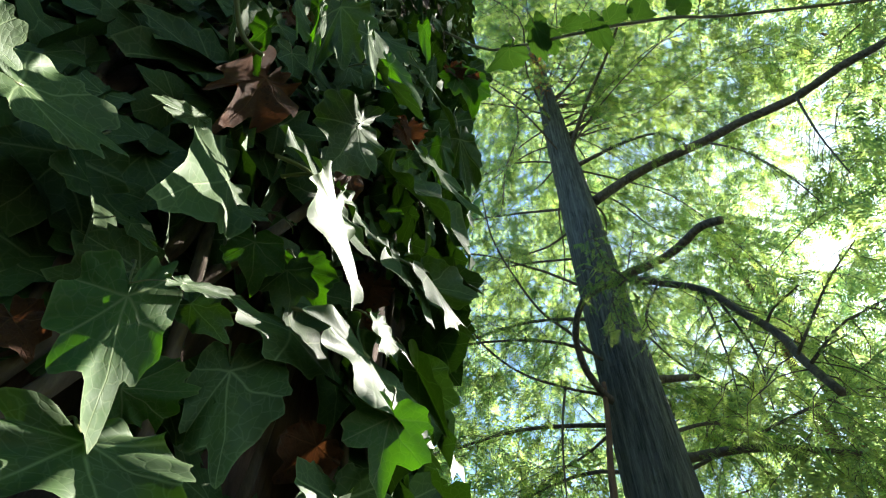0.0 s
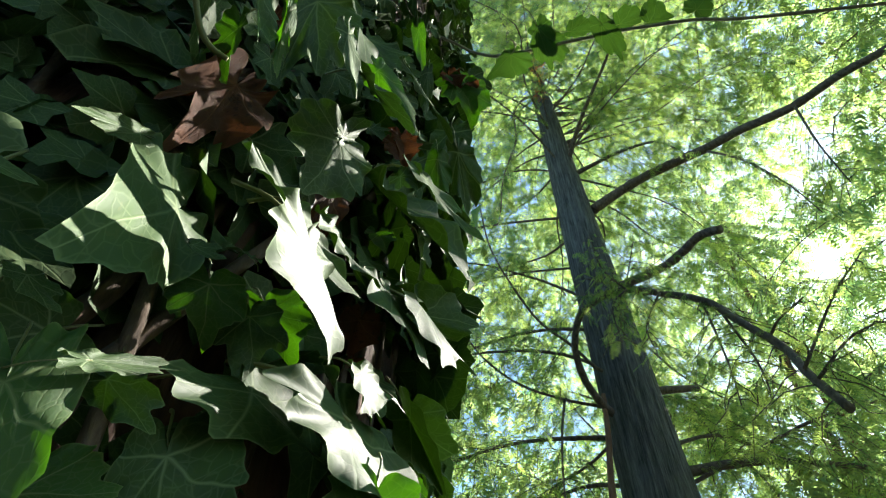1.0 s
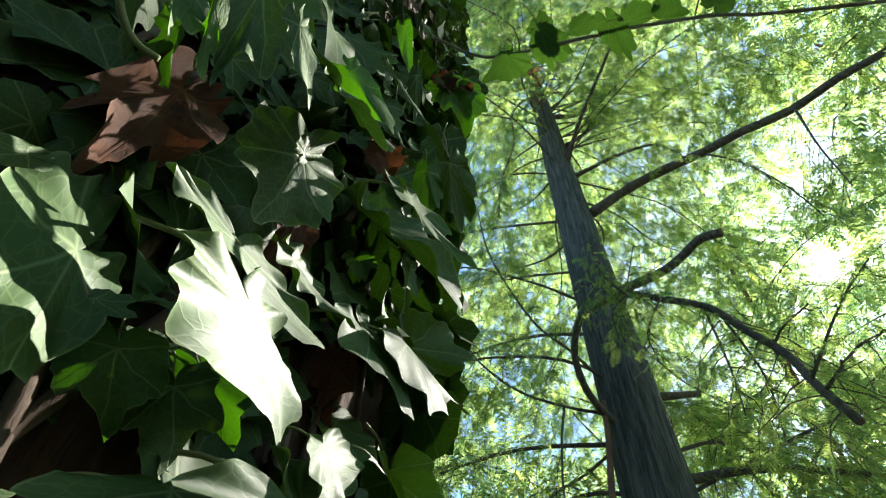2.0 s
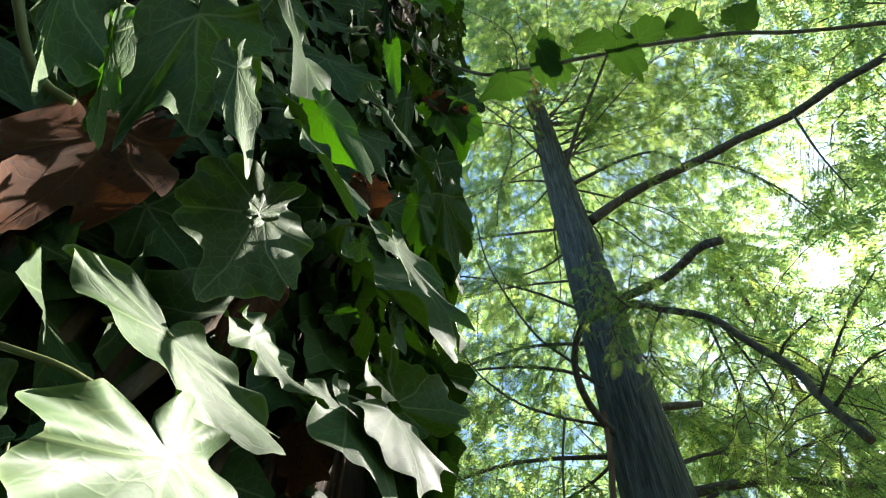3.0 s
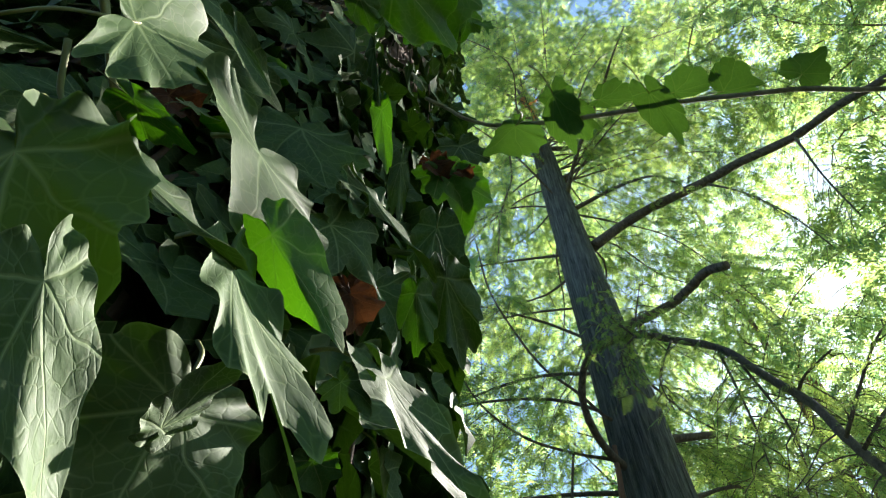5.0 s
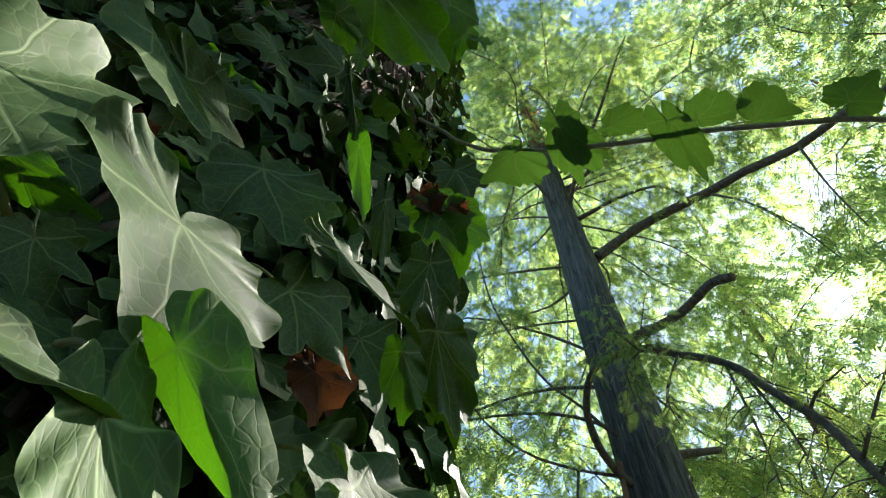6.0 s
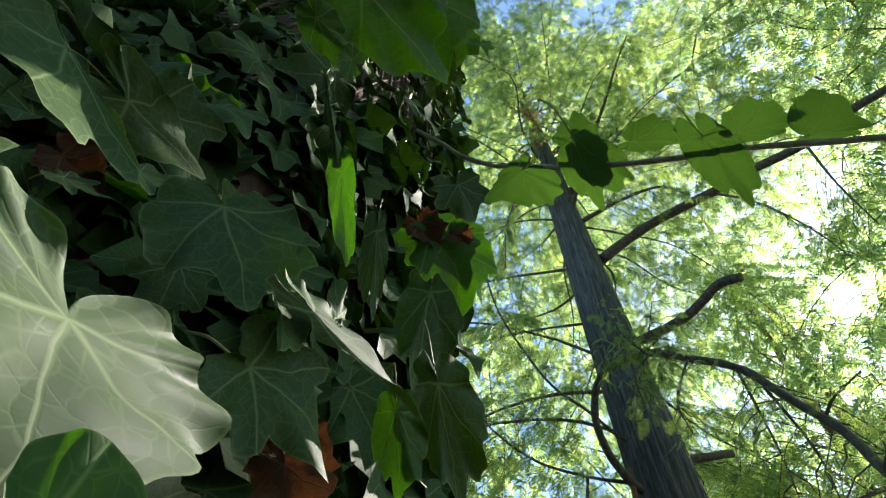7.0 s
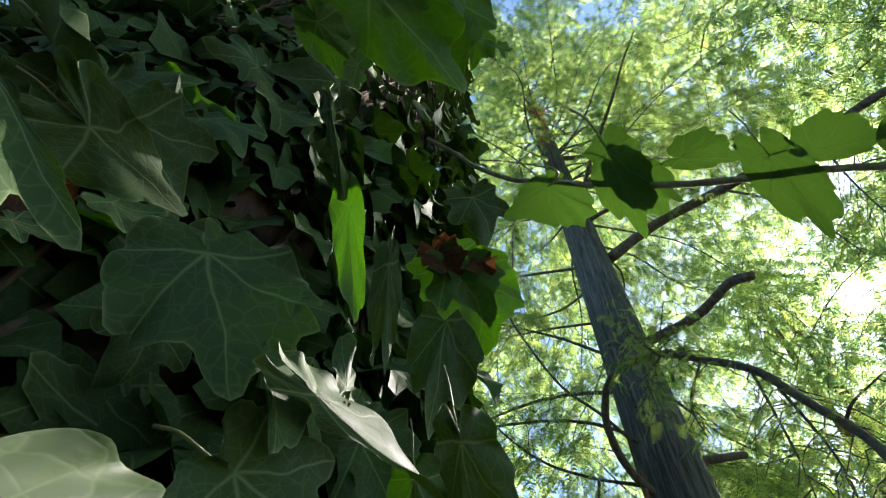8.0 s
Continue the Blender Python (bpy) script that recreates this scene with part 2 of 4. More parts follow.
def tube_arrays(line, radii, sides, lumps=0.0, rng=None):
    """Vertices and triangles of a closed tube along a line."""
    line = np.asarray(line, float)
    n = len(line)
    way = np.gradient(line, axis=0)
    way /= np.linalg.norm(way, axis=1)[:, None] + 1e-9
    ref = np.array([0.31, 0.17, 0.93]) if abs(way[:, 2]).mean() < 0.8 else np.array([0.95, 0.2, 0.1])
    a = np.cross(way, ref)
    a /= np.linalg.norm(a, axis=1)[:, None]
    b = np.cross(way, a)
    ang = np.linspace(0, 2 * np.pi, sides, endpoint=False)
    rad = np.asarray(radii, float)[:, None] * np.ones(sides)
    if lumps:
        rad = rad * (1 + lumps * rng.standard_normal(rad.shape))
    verts = line[:, None] + rad[..., None] * (np.cos(ang)[None, :, None] * a[:, None] + np.sin(ang)[None, :, None] * b[:, None])
    verts = np.concatenate([verts.reshape(-1, 3), line[:1], line[-1:]])
    i, j = np.meshgrid(np.arange(n - 1), np.arange(sides), indexing="ij")
    k = (j + 1) % sides
    q = [i * sides + j, i * sides + k, (i + 1) * sides + k, (i + 1) * sides + j]
    faces = np.concatenate([np.stack([q[0], q[1], q[2]], -1).reshape(-1, 3), np.stack([q[0], q[2], q[3]], -1).reshape(-1, 3)])
    j = np.arange(sides)
    k = (j + 1) % sides
    first = np.stack([np.full(sides, n * sides), k, j], -1)
    last = np.stack([np.full(sides, n * sides + 1), (n - 1) * sides + j, (n - 1) * sides + k], -1)
    return verts, np.concatenate([faces, first, last])


def joined(pieces):
    """One pair of arrays out of many."""
    verts, faces, at = [], [], 0
    for v, f in pieces:
        verts.append(v)
        faces.append(f + at)
        at += len(v)
    return np.concatenate(verts), np.concatenate(faces)


# ---- ground ----
def ground():
    bm = bmesh.new()
    n, half = 60, 400.0
    grid = [[None] * (n + 1) for _ in range(n + 1)]
    for i in range(n + 1):
        for j in range(n + 1):
            s, t = 2 * i / n - 1, 2 * j / n - 1
            x, y = half * s * abs(s) ** 1.6, half * t * abs(t) ** 1.6
            grid[i][j] = bm.verts.new((x, y, 0.05 * noise.noise(Vector((x * 0.3, y * 0.3, 0))) - 0.03))
    for i in range(n):
        for j in range(n):
            bm.faces.new((grid[i][j], grid[i + 1][j], grid[i + 1][j + 1], grid[i][j + 1]))
    return tagged(part("ground", bm, SOIL), "brown leaf litter and low grass under the trees", "ground", kind="structure")


ground()


# ---- feathery conifers ----
def frond_shape(pairs, length, leaflet, width, lean=0.62):
    """Leaflets in two rows along a bent rib: triangles in the plane z = 0, the tip towards +y."""
    verts, faces = [], []
    for k in range(pairs):
        s = (k + 0.5) / pairs
        y = length * s
        size = leaflet * (0.55 + 0.75 * math.sin(math.pi * min(1.0, s * 0.85 + 0.12)))
        for side in (-1, 1):
            at = len(verts)
            dip = -0.10 * length * s * s
            verts += [(0, y - width * 0.5, dip), (0, y + width * 0.5, dip), (side * size, y + size * lean, dip - 0.12 * size)]
            faces.append((at, at + 1, at + 2) if side > 0 else (at + 1, at, at + 2))
    return np.array(verts), np.array(faces)


FINE = frond_shape(5, 0.125, 0.03, 0.012)
NEAR = frond_shape(8, 0.085, 0.017, 0.006)
COARSE = frond_shape(4, 0.19, 0.05, 0.027)


def frond_arrays(shape, at, way, up, size):
    """Many fronds at once: origins, directions, face normals and sizes."""
    v, f = shape
    y = way / (np.linalg.norm(way, axis=1)[:, None] + 1e-9)
    x = np.cross(y, up)
    x /= np.linalg.norm(x, axis=1)[:, None] + 1e-9
    z = np.cross(x, y)
    pts = at[:, None] + size[:, None, None] * (v[None, :, :1] * x[:, None] + v[None, :, 1:2] * y[:, None] + v[None, :, 2:] * z[:, None])
    faces = f[None] + (np.arange(len(at)) * len(v))[:, None, None]
    return pts.reshape(-1, 3), faces.reshape(-1, 3)


GAP_FROM = np.array([0.06, 0.26, 1.80])
GAP_WAY = np.array(to_sun)


def in_gap(p):
    """An uneven opening in the crowns through which the sun reaches the ivy."""
    q = p - GAP_FROM
    d = q @ GAP_WAY
    off = q - np.outer(d, GAP_WAY)
    far = np.linalg.norm(off, axis=1)
    ang = np.arctan2(off[:, 2], off[:, 0])
    edge = (0.175 + 0.023 * d) * (1 - 0.65 * np.clip(off[:, 2] / 0.12, 0, 1)) * (1 + 0.35 * np.sin(3 * ang + 1) + 0.25 * np.sin(7 * ang + 0.7 * d))
    return (d > 0) & (far < edge)


def dress(line, rng, shape, origin=(0, 0, 0), start=0.2, spacing=0.11, reach=0.55, step=0.03, size=1.0, droop=0.75):
    """Side twigs along a limb and the fronds on them."""
    seg = np.linalg.norm(np.diff(line, axis=0), axis=1)
    dist = np.concatenate([[0], np.cumsum(seg)])
    total = dist[-1]
    twigs, at, way, up, scale = [], [], [], [], []
    s = start * total
    side = 1
    while s < total:
        p = np.array([np.interp(s, dist, line[:, k]) for k in range(3)])
        q = np.array([np.interp(min(total, s + 0.05), dist, line[:, k]) for k in range(3)])
        o = np.array([np.interp(max(0, s - 0.05), dist, line[:, k]) for k in range(3)])
        along = (q - o) / (np.linalg.norm(q - o) + 1e-9)
        lat = np.cross(along, (0, 0, 1.0))
        lat /= np.linalg.norm(lat) + 1e-9
        length = reach * (0.45 + 0.75 * rng.random()) * (1.0 - 0.45 * s / total)
        out = side * lat * (0.8 + 0.3 * rng.random()) + along * (0.3 + 0.6 * rng.random()) + np.array([0, 0, rng.normal(-0.05, 0.25)])
        out /= np.linalg.norm(out)
        k = np.linspace(0, 1, 5)[:, None]
        twig = p + out * k * length + np.array([0, 0, -1.0]) * droop * length * k ** 2 + 0.02 * rng.standard_normal((5, 3)) * k
        if in_gap(twig[2:3] + np.array(origin))[0] and rng.random() < 0.75:
            s += spacing
            continue
        twigs.append(tube_arrays(twig, np.linspace(0.0045, 0.0016, 5), 3))
        n = max(3, int(length / step))
        ks = np.sort(rng.random(n)) * 0.92 + 0.08
        base = np.stack([np.interp(ks, k[:, 0], twig[:, c]) for c in range(3)], -1)
        tdir = twig[-1] - twig[0]
        tdir /= np.linalg.norm(tdir)
        cross = np.cross(tdir, (0, 0, 1.0))
        cross /= np.linalg.norm(cross) + 1e-9
        sides = np.where(rng.random(n) < 0.5, -1.0, 1.0)[:, None]
        w = cross * sides * (0.75 + 0.4 * rng.random((n, 1))) + tdir * (0.55 + 0.4 * rng.random((n, 1))) + rng.normal(0, 0.22, (n, 3)) + np.array([0, 0, -0.6])
        at.append(base)
        way.append(w)
        up.append(np.array([0, 0, 1.0]) + rng.normal(0, 0.4, (n, 3)))
        scale.append(size * (0.6 + 0.7 * rng.random(n)))
        s += spacing * (0.6 + 0.8 * rng.random())
        side = -side
    if not at:
        at, way, up, scale = [line[-1:]], [np.array([[0, 0, -1.0]])], [np.array([[0, 1.0, 0]])], [np.array([size])]
    at, way, up, scale = (np.concatenate(k) for k in (at, way, up, scale))
    keep = ~in_gap(at + np.array(origin)) | (rng.random(len(at)) < 0.1)
    fronds = frond_arrays(shape, at[keep], way[keep], up[keep], scale[keep])
    return joined(twigs or [tube_arrays(line[-2:], [0.002, 0.001], 3)]), fronds


def limb(tree, points, r0, r1, rng, leafy=True, shape=FINE, mat=None, leaf_mat=None, name="limb", steps=5, sides=8, **kw):
    line = smooth_line(points, steps)
    radii = r0 + (r1 - r0) * np.linspace(0, 1, len(line)) ** 0.8
    ob = part(name, arrays_mesh(name, *tube_arrays(line, radii, sides, 0.05, rng)), mat or LIMB, tree)
    if leafy:
        twigs, fronds = dress(line, rng, shape, origin=tuple(tree.location), **kw)
        tagged(part("brushwood", arrays_mesh("brushwood", *twigs), mat or LIMB, ob), kind="stuff")
        tagged(part("foliage", arrays_mesh("foliage", *fronds), leaf_mat or FROND, ob, smooth=False), kind="stuff")
    return ob


def trunk_arrays(axis, radii, sides, rng, ridges=0.035):
    """A trunk with fibrous upright ridges."""
    line = smooth_line(axis, 14)
    n = len(line)
    rad = np.interp(np.linspace(0, 1, n), np.linspace(0, 1, len(radii)), radii)
    verts, faces = tube_arrays(line, rad, sides)
    ring = verts[:n * sides].reshape(n, sides, 3)
    z = np.linspace(0, 1, n)[:, None]
    ang = np.arange(sides)[None] * 2 * np.pi / sides
    wob = 0.35 * np.sin(3 * ang + 4 * z) + 0.25 * np.sin(5 * ang - 7 * z + 1)
    teeth = rng.standard_normal((n, sides))
    for _ in range(6):
        teeth = 0.5 * teeth + 0.25 * (np.roll(teeth, 1, 0) + np.roll(teeth, -1, 0))
    teeth /= teeth.std()
    ring = line[:, None] + (ring - line[:, None]) * (1 + ridges * (wob + 0.8 * teeth))[..., None]
    verts[:n * sides] = ring.reshape(-1, 3)
    return verts, faces


def conifer(base, height, girth, crown, low, count, seed, label, shape=COARSE, leaf_mat=None, bark=None, limbs=(), spacing=0.16, step=0.04, size=1.0, lean=(0, 0), skip=None, reach=0.6):
    rng = np.random.default_rng(seed)
    x, y = base
    tree = tagged(new("conifer_tree"), label, "tree", "conifers")
    tree.location = (x, y, 0)
    axis = [(lean[0] * k * height + 0.04 * math.sin(3 * k + seed), lean[1] * k * height + 0.04 * math.cos(4 * k), k * height) for k in np.linspace(0, 1, 8)]
    radii = [girth * 1.35, girth * 1.0, girth * 0.88, girth * 0.74, girth * 0.58, girth * 0.42, girth * 0.24, 0.02]
    part("trunk", arrays_mesh("trunk", *trunk_arrays([(a, b, c - 0.1) for a, b, c in axis], radii, 110, rng, 0.016)), bark or BARK, tree)
    for k in range(count):
        h = low + (height - low) * (k + rng.random()) / count * 0.97
        f = (h - low) / (height - low)
        a = k * 2.399 + rng.normal(0, 0.4)
        length = crown * (1 - f) ** 0.5 * (0.75 + 0.4 * rng.random()) + 0.3
        if skip and skip(h, a, length):
            continue
        d = np.array([math.cos(a), math.sin(a), 0])
        start = np.array([np.interp(h, [p[2] for p in axis], [p[c] for p in axis]) for c in (0, 1)] + [h])
        rise = rng.normal(0.22, 0.12)
        bend = np.array([-d[1], d[0], 0]) * rng.normal(0, 0.12) * length
        droop = rng.uniform(0.1, 0.5)
        pts = [start, start + d * 0.22 * length + (0, 0, rise * 0.3 * length), start + d * 0.48 * length - bend * 0.4 + (0, 0, rise * 0.45 * length), start + d * 0.74 * length + bend * 0.6 + (0, 0, (rise * 0.45 - 0.3 * droop) * length), start + d * length + bend + (0, 0, (rise * 0.3 - droop) * length)]
        pts = [p + rng.normal(0, 0.07, 3) * (i > 0) for i, p in enumerate(pts)]
        limb(tree, pts, 0.004 + 0.005 * length * (1 - 0.4 * f), 0.0025, rng, shape=shape, leaf_mat=leaf_mat, spacing=spacing, step=step, size=size * (1 + 0.25 * f), reach=reach * (0.6 + 0.4 * (1 - f)), start=0.15, sides=6, steps=4)
    return tree, rng


TREE = (1.86, 4.05)


def crown_gaps(h, a, length):
    """The tree lacks limbs towards the ivy lower down."""
    turn = math.degrees(a + radians(112.7)) % 360
    turn = min(turn, 360 - turn)
    side = (math.degrees(a) + 75) % 360
    return (turn < 58 and h < 9.2) or (side < 85 and 4.1 < h < 8.0)



tree, rng = conifer(TREE, 17.0, 0.29, 3.9, 3.6, 105, 3, "tall conifer with a grey fibrous trunk and light green feathery foliage", shape=FINE, leaf_mat=FROND, spacing=0.085, step=0.027, lean=(-0.018, 0.008), size=1.0, reach=0.95, skip=crown_gaps)


def near_limb(points, r0, r1, leafy=True, **kw):
    local = [(x - TREE[0], y - TREE[1], z) for x, y, z in points]
    return limb(tree, local, r0, r1, rng, leafy=leafy, shape=NEAR if points[-1][2] < 6 else FINE, leaf_mat=FROND, spacing=kw.pop("spacing", 0.08), step=0.022, **kw)


near_limb([(1.9, 4.0, 7.35), (2.23, 3.9, 7.6), (2.65, 3.68, 7.76), (3.19, 3.29, 7.73), (3.52, 3.0, 7.7), (3.86, 2.61, 7.5), (4.14, 2.22, 7.43), (4.36, 1.85, 7.24), (4.62, 1.4, 7.1)], 0.07, 0.04, leafy=False)
near_limb([(3.18, 3.33, 7.76), (3.33, 3.1, 7.14), (3.42, 2.93, 6.39), (3.43, 2.84, 5.74)], 0.016, 0.005)
near_limb([(3.86, 2.59, 7.45), (3.68, 2.58, 6.57), (3.54, 2.53, 5.76)], 0.016, 0.006)
near_limb([(1.8, 4.0, 8.2), (2.24, 3.61, 8.1), (2.55, 3.27, 7.8), (2.63, 3.08, 7.31)], 0.035, 0.008)
near_limb([(1.75, 4.0, 8.54), (1.91, 3.57, 8.98), (2.31, 2.96, 9.8), (2.44, 2.44, 9.98), (2.44, 2.0, 9.71)], 0.035, 0.01)
near_limb([(1.8, 4.05, 9.15), (1.93, 4.0, 9.22), (2.31, 3.98, 9.66), (2.61, 3.97, 9.87)], 0.045, 0.015)
near_limb([(1.7, 4.12, 10.3), (2.27, 4.17, 10.59), (2.82, 4.07, 11.24)], 0.05, 0.02)
near_limb([(1.6, 4.1, 10.9), (1.38, 4.12, 10.97), (1.12, 4.14, 10.42), (1.06, 4.1, 9.25), (0.83, 4.1, 8.24), (0.73, 4.07, 7.25)], 0.03, 0.008, spacing=0.14)
near_limb([(1.6, 4.0, 4.75), (1.46, 3.98, 4.8), (1.25, 3.9, 4.98), (0.97, 3.84, 5.21), (0.73, 3.74, 5.58), (0.52, 3.63, 6.04), (0.41, 3.5, 6.65)], 0.018, 0.007, spacing=0.14)
near_limb([(1.6, 4.0, 4.36), (1.42, 4.0, 4.4), (1.13, 3.96, 4.42), (0.76, 3.91, 4.51), (0.44, 3.83, 4.72), (0.24, 3.71, 4.95)], 0.018, 0.006, spacing=0.14)
near_limb([(1.6, 4.0, 4.3), (1.47, 3.98, 4.37), (1.31, 3.85, 4.52), (1.22, 3.7, 4.74), (1.25, 3.51, 4.94), (1.35, 3.29, 4.93), (1.51, 3.03, 4.79), (1.65, 2.76, 4.47), (1.74, 2.49, 4.12), (1.73, 2.29, 3.76), (1.72, 2.08, 3.39), (1.64, 1.92, 3.08), (1.57, 1.75, 2.79)], 0.036, 0.018, start=0.35)
near_limb([(1.11, 3.88, 4.37), (1.04, 3.85, 4.04), (0.99, 3.81, 3.66), (0.97, 3.8, 3.2)], 0.012, 0.006, leafy=False)
near_limb([(1.8, 4.06, 3.86), (2.02, 4.07, 3.88), (2.38, 4.0, 3.93), (2.71, 3.9, 3.91), (3.2, 3.75, 3.8)], 0.055, 0.02)
near_limb([(1.85, 4.03, 5.9), (2.43, 3.85, 6.13), (2.7, 3.54, 6.24), (2.81, 3.33, 6.1)], 0.05, 0.046, leafy=False)
near_limb([(1.8, 4.06, 4.66), (2.06, 4.17, 4.73), (2.49, 4.28, 4.86)], 0.05, 0.03, leafy=False)
near_limb([(1.73, 2.52, 4.14), (1.66, 2.44, 3.58), (1.58, 2.37, 3.25)], 0.009, 0.003, reach=0.3)
near_limb([(1.73, 2.39, 3.9), (1.71, 2.28, 3.42), (1.62, 2.23, 3.04)], 0.009, 0.003, reach=0.3)
near_limb([(1.74, 2.13, 3.51), (1.76, 2.05, 3.54), (1.83, 1.91, 3.56)], 0.009, 0.004, reach=0.25)

near_limb([(1.38, 2.77, 4.51), (1.26, 2.8, 4.78), (1.23, 2.79, 5.17)], 0.008, 0.003, reach=0.22, start=0.1, spacing=0.05)
near_limb([(1.38, 2.77, 4.51), (1.25, 2.78, 4.33), (1.23, 2.73, 3.96)], 0.008, 0.003, reach=0.22, start=0.1, spacing=0.05)
near_limb([(1.49, 2.55, 4.25), (1.35, 2.59, 3.98), (1.35, 2.57, 3.74)], 0.008, 0.003, reach=0.22, start=0.1, spacing=0.05)
for turn, rise in ((20, 0.3), (80, -0.1), (140, 0.25), (200, -0.2), (265, 0.1), (320, 0.35)):
    d = np.array([math.cos(radians(turn)), math.sin(radians(turn)), rise])
    near_limb([tuple(np.array([1.5, 3.0, 4.8]) + d * f) for f in (0, 0.2, 0.42)], 0.007, 0.003, reach=0.24, start=0.05, spacing=0.045)
near_limb([(1.52, 1.79, 3.0), (1.7, 1.63, 3.27), (1.81, 1.49, 3.39)], 0.008, 0.003, reach=0.22, start=0.1, spacing=0.05)
near_limb([(1.54, 1.77, 2.94), (1.7, 1.7, 3.09), (1.84, 1.62, 3.14)], 0.008, 0.003, reach=0.22, start=0.1, spacing=0.05)
near_limb([(1.47, 3.97, 4.5), (1.44, 3.99, 4.1), (1.38, 4.01, 3.6), (1.33, 4.02, 2.4), (1.3, 4.02, 1.2), (1.28, 4.03, 0.0)], 0.02, 0.034, leafy=False, mat=REDBARK)


# leafy upper limbs that lean out over the ivy-clad trunk
for k in range(10):
    h = 8.4 + 0.55 * k
    a = radians(-88 + (k * 37) % 84 if k % 3 else -142 - (k * 7) % 30)
    d = np.array([math.cos(a), math.sin(a), 0])
    length = 1.7 + 1.6 * rng.random()
    root = np.array([TREE[0] - 0.012 * h, TREE[1] + 0.008 * h, h])
    near_limb([tuple(root + d * f * length + np.array([0, 0, g * length]) + rng.normal(0, 0.06, 3) * (f > 0)) for f, g in ((0, 0), (0.3, 0.14), (0.65, 0.16), (1.0, -0.05))], 0.018, 0.003, reach=0.8, start=0.25, spacing=0.1)

# leafy limbs that reach towards the sun's side, high up
for k in range(18):
    h = 8.8 + 0.32 * k
    a = radians(-56 + (k * 43) % 94)
    d = np.array([math.cos(a), math.sin(a), 0])
    length = 2.4 + 1.8 * rng.random()
    root = np.array([TREE[0] - 0.012 * h, TREE[1] + 0.008 * h, h])
    near_limb([tuple(root + d * f * length + np.array([0, 0, g * length]) + rng.normal(0, 0.08, 3) * (f > 0)) for f, g in ((0, 0), (0.3, 0.1), (0.65, 0.06), (1.0, -0.2))], 0.016, 0.003, reach=0.95, start=0.32, spacing=0.1)

# rust-coloured dead sprays hanging by the upper trunk
gen = np.random.default_rng(77)
for x, y, z in ((-0.36, -0.16, 10.7), (-0.30, -0.2, 11.4), (-0.34, -0.1, 12.1)):
    n = 60
    at = np.stack([x + gen.normal(0, 0.06, n), y + gen.normal(0, 0.05, n), z + gen.uniform(-0.35, 0.35, n)], -1)
    v, f = frond_arrays(FINE, at, np.array([0, 0, -1.0]) + gen.normal(0, 0.5, (n, 3)), np.array([-0.4, -1.0, 0]) + gen.normal(0, 0.4, (n, 3)), gen.uniform(0.6, 1.2, n))
    tagged(part("dead_spray", arrays_mesh("dead_spray", v, f), RUST, tree, smooth=False), "rust-brown dead spray", kind="stuff")


def glade(x, y):
    """Keeps limbs of other trees out of the clearing in front of the ivy."""
    def skip(h, a, length):
        return math.hypot(x + length * math.cos(a) - 0.8, y + length * math.sin(a) - 1.8) < 2.3
    return skip


for base, height, girth, crown, low, count, seed in (
        ((-2.6, 8.6), 15.0, 0.24, 3.6, 2.0, 48, 11), ((3.35, 8.9), 21.0, 0.14, 4.5, 2.2, 80, 12), ((7.2, 8.4), 17.0, 0.2, 4.2, 1.8, 56, 13),
        ((4.9, 0.4), 17.0, 0.2, 4.7, 8.0, 48, 18), ((3.3, -1.9), 15.0, 0.2, 4.4, 5.0, 56, 19), ((8.8, 3.0), 12.0, 0.22, 3.4, 1.8, 24, 14), ((7.1, 3.5), 13.5, 0.15, 4.1, 3.4, 58, 20), ((6.0, 7.4), 13.0, 0.13, 3.8, 2.6, 56, 22), ((-0.2, 7.0), 8.5, 0.13, 2.7, 1.2, 44, 21), ((6.5, 1.9), 16.5, 0.13, 3.7, 8.6, 36, 17), ((0.2, 11.6), 17.0, 0.24, 4.2, 2.6, 34, 15), ((5.5, 14.0), 17.0, 0.26, 4.2, 3.0, 36, 16)):
    conifer(base, height, girth, crown, low, count, seed, "green conifer standing farther back among the others", leaf_mat=FROND_FAR, bark=REDBARK, size=1.1, spacing=0.158, step=0.044, reach=0.9, skip=glade(*base))

# unseen conifers round the back, added to block skylight and darken the ivy
for base, height, crown, count, seed in (((-2.6, -3.6), 7.0, 2.4, 40, 31), ((0.9, -5.0), 8.0, 2.6, 40, 32), ((-5.2, 0.6), 7.5, 2.6, 36, 33), ((-4.6, -3.4), 9.0, 2.8, 36, 34), ((3.4, -5.6), 9.0, 2.8, 34, 35), ((-4.4, 4.6), 9.0, 2.6, 34, 36)):
    conifer(base, height, 0.22, crown, 1.6, count, seed, "unseen green conifer added behind the ivy-clad tree to block skylight", leaf_mat=FROND_FAR, bark=REDBARK, size=2.1, spacing=0.3, step=0.085, reach=1.0)


# ---- the ivy-clad tree ----
LEAN = Vector((0.01, 0.13, 1.0))
FOOT = Vector((-0.32, 0.53, 0.0)) - 1.7 * Vector((0.01, 0.13, 0.0))


def axis_at(z):
    return FOOT + LEAN * z


